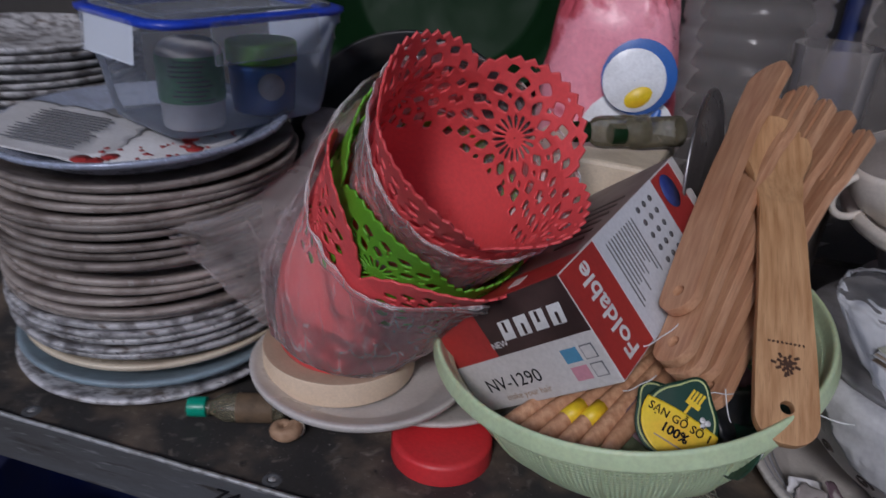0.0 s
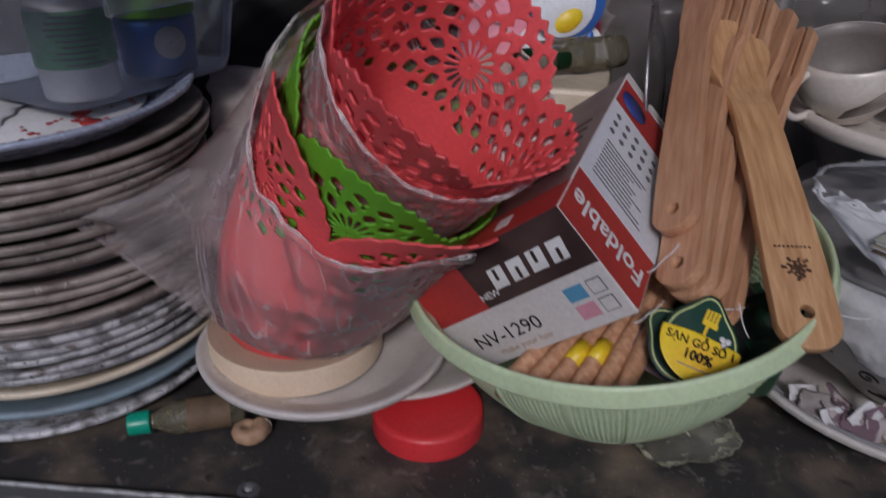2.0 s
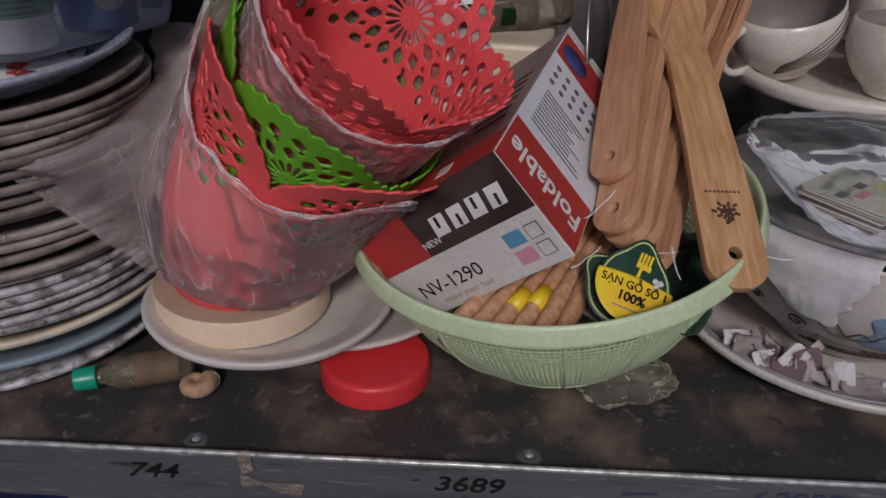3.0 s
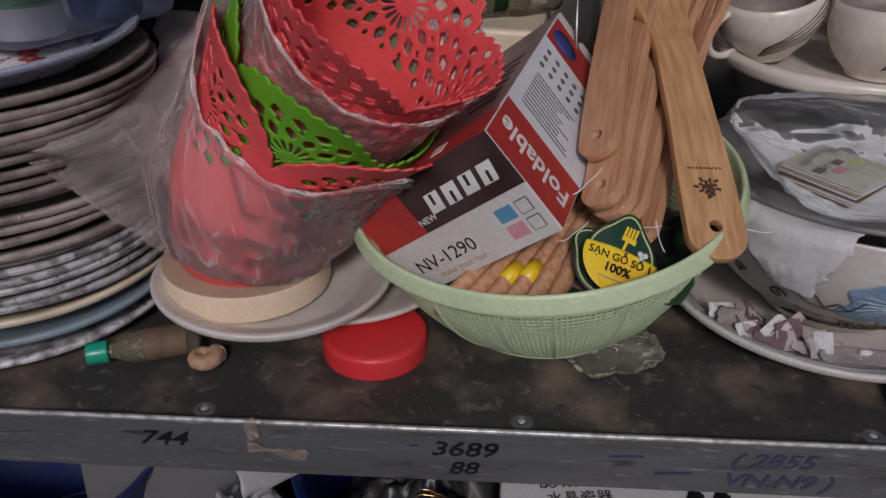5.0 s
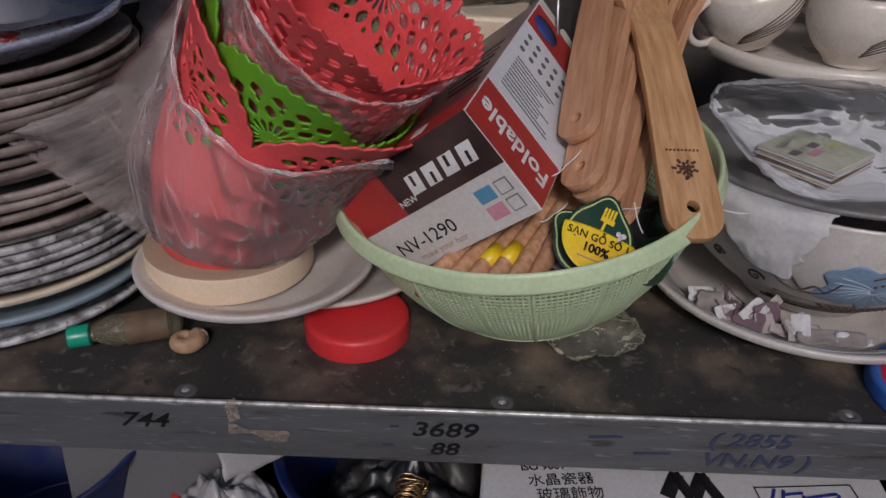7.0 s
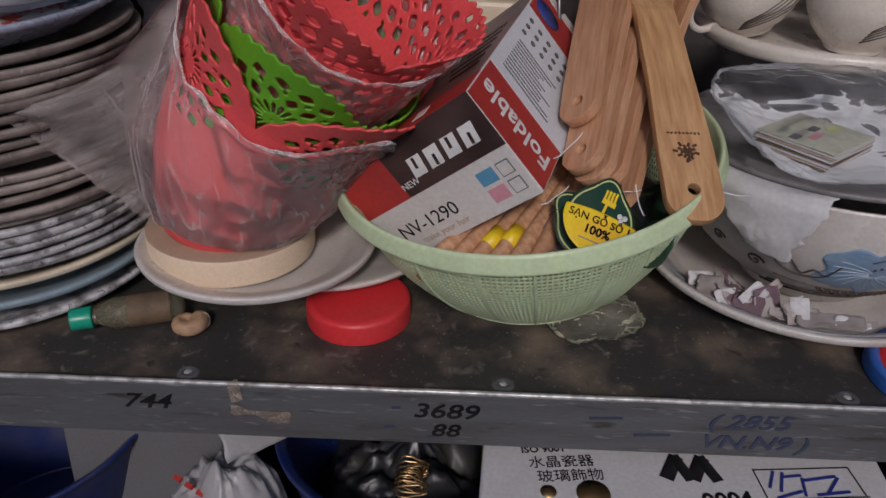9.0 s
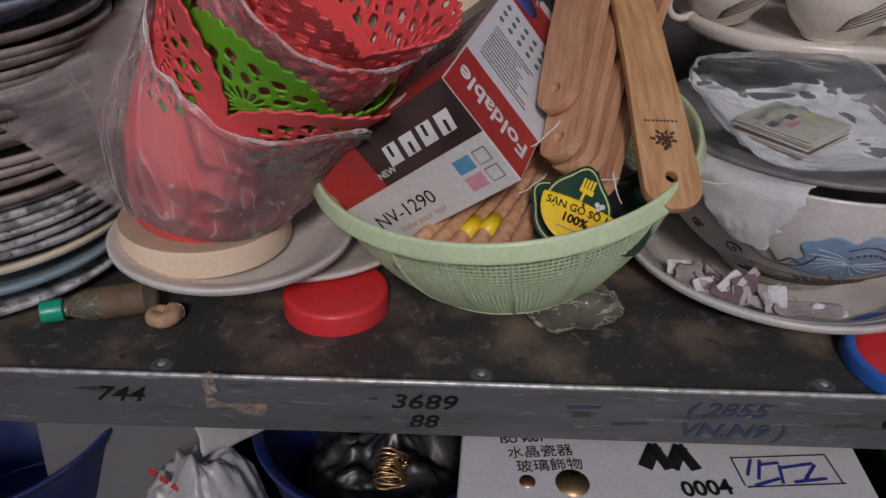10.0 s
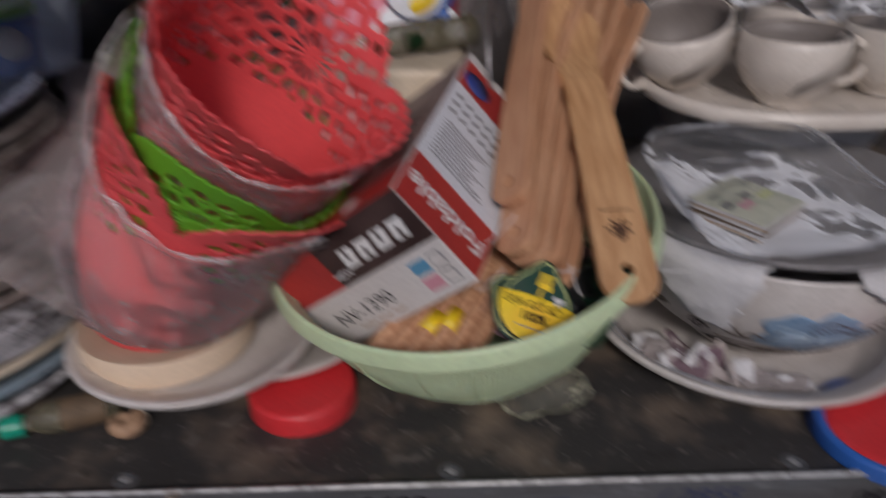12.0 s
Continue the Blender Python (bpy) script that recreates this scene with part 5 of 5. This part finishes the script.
def pillow(name, a, b, c, mat, seed, nu=80, nv=44, amp=0.25, square=0.7):
    verts, faces = [], []
    for i in range(nu):
        for j in range(nv + 1):
            th, ph = 2 * math.pi * i / nu, math.pi * (j / nv - 0.5)
            cx, sx = math.cos(th), math.sin(th)
            p = Vector((math.copysign(abs(cx) ** square, cx) * math.cos(ph) ** 0.8, math.copysign(abs(sx) ** square, sx) * math.cos(ph) ** 0.8, math.sin(ph)))
            q = p * 2.2 + Vector((seed, 0, 0))
            k = 1 + amp * (noise.noise(q) * 0.7 + 0.6 * abs(noise.noise(q * 2.1)) + 0.3 * abs(noise.noise(q * 4.7)) - 0.35)
            verts.append((p.x * a * (0.75 + 0.25 * k), p.y * b * (0.75 + 0.25 * k), p.z * c * k))
    for i in range(nu):
        l = (i + 1) % nu
        for j in range(nv):
            faces.append((i * (nv + 1) + j, l * (nv + 1) + j, l * (nv + 1) + j + 1, i * (nv + 1) + j + 1))
    return mesh(name, verts, faces, mat)


ob = put("clear_bag", pillow("clear_bag", 0.076, 0.088, 0.020, F_CLEAR, 3.0, 110, 60, 0.34, 0.42), None, "", pose(0.236, 0.128, 0.164, 5, 0, 6))
tagged(ob, "crumpled clear plastic bag holding notes", "plastic bag")
ob = put("clear_bag", pillow("clear_bag", 0.037, 0.022, 0.016, F_WRAP, 9.0, amp=0.6), None, "", pose(0.074, 0.084, 0.011, 0, 0, 18))
tagged(ob, "small crumpled clear wrapper on the shelf", "plastic wrapper")
wl = thing("jar_lid", pose(0.319, 0.036, 0.0), "red plastic lid with a blue rim on the shelf", "lid")
put("rim", lathe("rim", rounded([(0.044, 0.010), (0.049, 0.014), (0.053, 0.012), (0.054, 0.0), (0.046, 0.0)], 0.002), 64, M_BLUELID), wl, "blue plastic rim")
put("top", lathe("top", rounded([(0.0005, 0.013), (0.040, 0.012), (0.0455, 0.010), (0.046, 0.004)], 0.002), 60, M_RED), wl, "red plastic middle")

# ---- tray with cups ----
stand = put("support_bowl", lathe("support_bowl", rounded([(0.0005, 0.0), (0.06, 0.0), (0.10, 0.05), (0.112, 0.075), (0.112, 0.08), (0.104, 0.08), (0.09, 0.082), (0.116, 0.135), (0.118, 0.148), (0.110, 0.150), (0.0005, 0.150)], 0.004), 80, M_GREYRIM), None, "", pose(0.335, 0.365, 0.0) @ Matrix.Diagonal((1, 1, 1.133, 1)))
tagged(stand, "grey glazed double bowl under a tray", "bowl")
tray = thing("tea_tray", pose(0.320, 0.326, 0.170, 0, 0, -3), "ivory ceramic tea tray with a thick rolled rim", "tray")


def tray_warp(th, r, z):
    k = (abs(math.cos(th)) ** 3.0 + abs(math.sin(th)) ** 3.0) ** (-1 / 3.0)
    return r * (1 + (k - 1) * 0.6), z


put("dish", lathe("dish", rounded([(0.0005, 0.006), (0.118, 0.007), (0.130, 0.018), (0.136, 0.022), (0.1415, 0.018), (0.140, 0.008), (0.115, 0.0), (0.0005, 0.0)], 0.004, 4), 110, M_CERAMIC, warp=tray_warp), tray)


def cup(m, label, seed, turn):
    t = thing("tea_cup", m, label, "cup", "tea cups on the tray")
    body = [(0.0005, 0.002), (0.018, 0.002), (0.019, 0.0), (0.023, 0.0), (0.024, 0.004), (0.036, 0.016), (0.045, 0.034), (0.046, 0.048), (0.044, 0.060)]
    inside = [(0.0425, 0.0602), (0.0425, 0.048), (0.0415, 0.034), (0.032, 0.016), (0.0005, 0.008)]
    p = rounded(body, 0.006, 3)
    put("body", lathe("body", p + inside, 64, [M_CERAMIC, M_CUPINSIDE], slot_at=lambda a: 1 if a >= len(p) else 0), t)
    hp = []
    for k in range(17):
        a = radians(-100 + 200 * k / 16)
        hp.append((0.043 + 0.022 * math.cos(a), 0, 0.034 + 0.0195 * math.sin(a)))
    put("handle", tube("handle", [(0.030, 0, 0.0145)] + hp + [(0.042, 0, 0.0545)], 0.0034, M_CERAMIC, 10), t, "looped ivory handle", pose(0, 0, 0, 0, 0, turn))
    for k in range(5):
        line = []
        for q in range(14):
            th = radians(-120 + 6.5 * q + 2 * k)
            z = 0.014 + 0.0026 * k + (0.0019 + 0.0004 * k) * q * (1 - 0.02 * q)
            r = float(np.interp(z, [b[1] for b in body[4:]], [b[0] for b in body[4:]])) + 0.0003
            line.append((r * math.cos(th), r * math.sin(th), z))
        put("painted_line", tube("painted_line", line, 0.0005, M_BROWNLINE, 5), t, "thin brown painted line")
    return t


cup(pose(0.222, 0.310, 0.1865, 14, -12, 0), "ivory tea cup tipped on the tray", 1, 205)
cup(pose(0.300, 0.265, 0.1775, 0, 0, 10), "ivory tea cup with thin brown lines", 2, -10)
cup(pose(0.400, 0.285, 0.1775, 0, 0, 25), "ivory tea cup with thin brown lines", 3, 10)
cup(pose(0.350, 0.380, 0.1775, 0, 0, 60), "ivory tea cup at the back of the tray", 4, 80)
ob = put("clear_bag", crumple("clear_bag", 0.20, 0.14, F_CLEAR, 77, 0.02, 60, 44, 0.0003, 0.01, None, 26), None, "", pose(0.355, 0.345, 0.2535, 8, 4, -10))
tagged(ob, "crinkled clear plastic film lying over the cups", "plastic film")

# ---- things at the back of the shelf ----
ob = put("basin", lathe("basin", rounded([(0.0005, 0.0), (0.085, 0.0), (0.115, 0.045), (0.135, 0.055), (0.138, 0.052), (0.117, 0.038), (0.088, -0.006), (0.0005, -0.006)], 0.006), 80, M_DARK), None, "", pose(-0.252, 0.400, 0.142, 76, 0, 8))
tagged(ob, "charcoal plastic basin leaning upright at the back", "basin")
ob = put("carton", from_bm("carton", block((0.20, 0.10, 0.16), 0.002), M_CARD), None, "", pose(-0.30, 0.56, 0.08))
tagged(ob, "plain brown cardboard carton at the back", "box")
ob = put("basin", lathe("basin", rounded([(0.0005, 0.0), (0.12, 0.0), (0.160, 0.06), (0.176, 0.066), (0.178, 0.062), (0.162, 0.05), (0.122, -0.006), (0.0005, -0.006)], 0.006), 90, M_DARKGREEN), None, "", pose(-0.270, 0.560, 0.330, 72, 0, 4))
tagged(ob, "dark green plastic basin standing at the back", "basin")
ob = put("newspaper", crumple("newspaper", 0.16, 0.12, M_SCRAP, 51, 0.006, 30, 24, 0.0006, 0.008, None, 16), None, "", pose(-0.255, 0.285, 0.176, 35, 8, 25))
tagged(ob, "crumpled grey newspaper behind the plates", "paper")
pk = thing("printed_bag", pose(-0.050, 0.450, 0.0), "shiny pink and white printed plastic bag, filled", "bag")
put("bag", pillow("bag", 0.075, 0.055, 0.20, M_PINK, 5.0, amp=0.25), pk, "", pose(0, 0, 0.19))
for name, x, z, r, sx, mat, lift, rz in (("white_print", 0.030, 0.200, 0.050, 1.0, M_SNOW, 0.0, 0), ("blue_print", 0.034, 0.264, 0.037, 1.0, M_BLUELID, 0.003, 0), ("white_print", 0.030, 0.261, 0.031, 1.0, M_SNOW, 0.007, 0),
                                         ("yellow_print", 0.036, 0.246, 0.010, 1.5, M_TAGYELLOW, 0.009, 30), ("blue_print", 0.052, 0.215, 0.006, 3.6, M_BLUELID, 0.006, 70),
                                         ("blue_print", 0.020, 0.210, 0.005, 3.0, M_BLUELID, 0.006, 50)):
    me = lathe(name, [(0.0003, 0.003), (r * 0.8, 0.002), (r, 0.0)], 26, mat)
    me.transform(Matrix.Rotation(radians(rz), 4, "Z") @ Matrix.Diagonal((sx, 1, 1, 1)))
    put(name, me, pk, name.split("_")[0] + " printed patch", pose(x, -0.064 - lift, z, 84, 0, 12))
ob = put("storage_box", from_bm("storage_box", block((0.125, 0.12, 0.212), 0.004), M_CREAM), None, "", pose(-0.040, 0.325, 0.106, 0, 0, -8))
tagged(ob, "worn cream cardboard box behind the planters", "box")
for x, y, rz in ((-0.062, 0.292, -24), (-0.030, 0.300, -20)):
    t = thing("small_bottle", basis((x, y, 0.227), (math.cos(radians(rz + 50)), math.sin(radians(rz + 50)), 0.02), (0, 0, 1)), "small dark bottle with a black-green cap, lying", "bottle", "dark bottles at the back")
    put("cap", lathe("cap", rounded([(0.0005, 0), (0.0095, 0), (0.0098, 0.014), (0.0005, 0.014)], 0.0015), 24, M_DARKGREEN), t, "black-green cap", Matrix.Rotation(radians(90), 4, "Y"))
    put("body", lathe("body", rounded([(0.008, 0.014), (0.0135, 0.020), (0.0145, 0.026), (0.0145, 0.07), (0.0005, 0.072)], 0.002), 28, F_OILY), t, "murky brown body", Matrix.Rotation(radians(90), 4, "Y"))


def ribbed_jar(m, R, H, label, group=""):
    prof = [(0.0005, 0.003), (R * 0.9, 0.003), (R, 0.012)]
    n = int(H / 0.028)
    for k in range(n):
        z = 0.016 + (H - 0.03) * k / n
        prof += [(R, z), (R, z + 0.016), (R - 0.004, z + 0.020), (R, z + 0.025)]
    prof += [(R, H - 0.012), (R * 0.8, H)]
    t = thing("ribbed_jar", m, label, "jar", group)
    put("wall", lathe("wall", prof, 72, F_GLASS), t)
    put("base", lathe("base", [(0.0005, 0.004), (R * 0.9, 0.004), (R * 0.9, 0.0), (0.0005, 0.0)], 40, M_GREYPL), t)


ribbed_jar(pose(0.086, 0.475, 0.0), 0.072, 0.44, "large dusty clear ribbed plastic jar", "ribbed jars at the back")
ribbed_jar(pose(0.262, 0.545, 0.0), 0.072, 0.44, "large dusty clear ribbed plastic jar", "ribbed jars at the back")
vase = thing("glass_vase", pose(0.160, 0.425, 0.0), "dusty smoky brown glass vase at the back", "vase")
put("wall", lathe("wall", rounded([(0.0005, 0.004), (0.026, 0.004), (0.030, 0.05), (0.036, 0.20), (0.040, 0.305), (0.0385, 0.306), (0.034, 0.20), (0.027, 0.05), (0.0005, 0.012)], 0.006), 60, F_GLASS), vase)
ob = put("bottle", lathe("bottle", rounded([(0.0005, 0), (0.022, 0), (0.023, 0.25), (0.012, 0.30), (0.012, 0.36), (0.0005, 0.362)], 0.006), 40, M_DEEPBLUE), None, "", pose(0.190, 0.545, 0.0))
tagged(ob, "deep blue plastic bottle at the back", "bottle")
ob = put("steel_lid", lathe("steel_lid", rounded([(0.0005, 0.012), (0.05, 0.009), (0.072, 0.002), (0.079, 0.003), (0.080, 0.0), (0.072, -0.001), (0.05, 0.006), (0.0005, 0.009)], 0.002), 64, M_STEEL), None, "", pose(0.056, 0.300, 0.198, 84, 0, 78))
tagged(ob, "dull round steel lid standing on edge", "pan lid")
# second stack of plates beyond the first
for k in range(24):
    ob = put("plate", bpy.data.meshes["plate.005"] if k else plate_mesh("plate", 0.131, M_PLATE_LOW), None, "", pose(-0.752 + 0.002 * math.sin(k * 3), 0.365, 0.0098 * k, 0, 0, 40 * k))
    tagged(ob, "dusty white plate in a second stack", "plate", "plates in the second stack")

# ---- things on the shelf below ----
LOW = -0.29
box = thing("shipping_carton", pose(0.139, -0.018, LOW, 0, 0, -3.5), "white printed carton with marker writing on top", "box")
BW, BD, BH = 0.306, 0.135, 0.21
put("carton", from_bm("carton", block((BW, BD, BH), 0.0025, 2, (0, 0, BH / 2)), M_PAPER), box)


def on_top(x, y, turn=0):
    return box.matrix_basis.inverted() @ pose(x, y, LOW + BH + 0.0006, 0, 0, turn)


lettering("lettering", "ISO 9001", 0.0092, M_INK, box, on_top(0.036, 0.031, 6), 0.0001, "black print", 0, 0.0002)
lettering("lettering", "水晶瓷器", 0.0128, M_INK, box, on_top(0.049, 0.0185, 6), 0.0001, "black print")
lettering("lettering", "玻璃飾物", 0.0128, M_INK, box, on_top(0.055, 0.005, 6), 0.0001, "black print")
lettering("lettering", "0004", 0.019, M_INK, box, on_top(0.168, -0.012, 6), 0.0001, "bold black figures", 0, 0.0005)
for x, r in ((0.070, 0.0125), (0.037, 0.006)):
    put("seal", lathe("seal", [(0.0003, 0.0003), (r, 0.0003), (r, 0)], 28, M_BRASS), box, "gold printed seal", on_top(x, -0.011))
for x, w, rz in ((0.133, 0.011, 62), (0.141, 0.009, 110), (0.153, 0.011, 62), (0.161, 0.009, 110)):
    slab("logo_block", 0.026, w, M_INK, box, on_top(x, 0.018, rz), 0.0004 + 0.0001 * (rz > 90), "black printed block")
for x, y, w, rz in ((0.232, 0.022, 0.075, 5), (0.236, -0.006, 0.075, 5), (0.196, 0.006, 0.028, 95), (0.270, 0.011, 0.028, 95)):
    slab("frame_line", w, 0.0009, M_INK, box, on_top(x, y, rz), 0.0003)
for x, y, w, rz in ((0.206, 0.010, 0.018, 65), (0.213, 0.008, 0.02, 70), (0.215, -0.004, 0.022, 20), (0.228, 0.004, 0.018, 80), (0.243, 0.013, 0.026, 12), (0.250, 0.006, 0.022, 50), (0.248, -0.001, 0.026, 10), (0.222, 0.014, 0.016, 10)):
    slab("marker_stroke", w, 0.0021, M_PENBLUE, box, on_top(x, y, rz), 0.0005 + 0.0001 * (w * 1000 % 3), "blue marker stroke")
for y, mat in ((0.030, M_TAGYELLOW), (0.012, M_PENBLUE), (-0.012, M_PENBLUE)):
    slab("side_print", 0.016, 0.03, mat, box, pose(-BW / 2 - 0.0006, y + 0.02, BH - 0.03, 0, -90, 0), 0.0004, "faded side print")
tubb = thing("basin", pose(-0.075, 0.085, LOW), "deep blue plastic basin on the shelf below", "basin")
put("wall", lathe("wall", rounded([(0.0005, 0.004), (0.07, 0.004), (0.105, 0.185), (0.114, 0.19), (0.115, 0.186), (0.109, 0.18), (0.074, 0.0), (0.0005, 0.0)], 0.003), 80, M_DEEPBLUE), tubb)
coil = thing("scourer", pose(-0.068, 0.032, -0.118), "shiny brass wire scourer in the blue basin", "scourer")
rs = random.Random(8)
for k in range(9):
    put("wire", tube("wire", [((0.011 + 0.003 * math.sin(q * 1.3 + k)) * math.cos(q * 0.55), -0.014 + k * 0.0035, (0.009 + 0.003 * math.cos(q + k)) * math.sin(q * 0.55)) for q in range(12)], 0.0009, M_BRASS, 6), coil)
ob = put("dark_cloth", pillow("dark_cloth", 0.085, 0.07, 0.075, M_DARK, 14.0, amp=0.5), None, "", pose(-0.072, 0.085, -0.20))
tagged(ob, "dark crumpled cloth in the blue basin", "cloth")
sack = thing("plastic_sack", pose(-0.215, 0.01, LOW, 0, 0, -20), "white plastic sack with red print on the lower shelf", "bag")
put("sack", pillow("sack", 0.055, 0.045, 0.10, M_SACK, 20.0, amp=0.25), sack, "", pose(0, 0, 0.098))
for k in range(5):
    slab("red_print", 0.007, 0.004, M_BOXRED, sack, pose(-0.028 + 0.010 * k, -0.018, 0.192 - 0.004 * k, 30, 0, -8), 0.003, "red unreadable print")
ob = put("grey_panel", from_bm("grey_panel", block((0.16, 0.012, 0.21), 0.003), M_GREYPL), None, "", pose(-0.290, 0.060, LOW + 0.103, -10, 0, 6))
tagged(ob, "dark grey plastic panel leaning on the lower shelf", "panel")
ob = put("paper_flap", crumple("paper_flap", 0.06, 0.05, M_SACK, 61, 0.003, 20, 16, 0.0005, 0.004, None, 20), None, "", pose(-0.192, 0.030, -0.060, 60, 0, 40))
tagged(ob, "loose white paper flap hanging under the rail", "paper")
ob = put("basin", lathe("basin", rounded([(0.0005, 0.004), (0.09, 0.004), (0.125, 0.17), (0.134, 0.176), (0.135, 0.172), (0.129, 0.166), (0.094, 0.0), (0.0005, 0.0)], 0.003), 80, M_DEEPBLUE), None, "", pose(-0.44, 0.09, LOW))
tagged(ob, "deep blue plastic basin on the lower shelf", "basin")
ob = put("dark_crate", from_bm("dark_crate", block((0.9, 0.12, 0.24), 0.006), M_DARK), None, "", pose(0.0, 0.30, LOW + 0.12))
tagged(ob, "long dark plastic crate deep on the lower shelf", "crate")
ob = put("dark_box", from_bm("dark_box", block((0.2, 0.14, 0.19), 0.004), M_DARKGREEN), None, "", pose(0.43, 0.02, LOW + 0.095, 0, 0, -6))
tagged(ob, "dark green box on the lower shelf", "box")
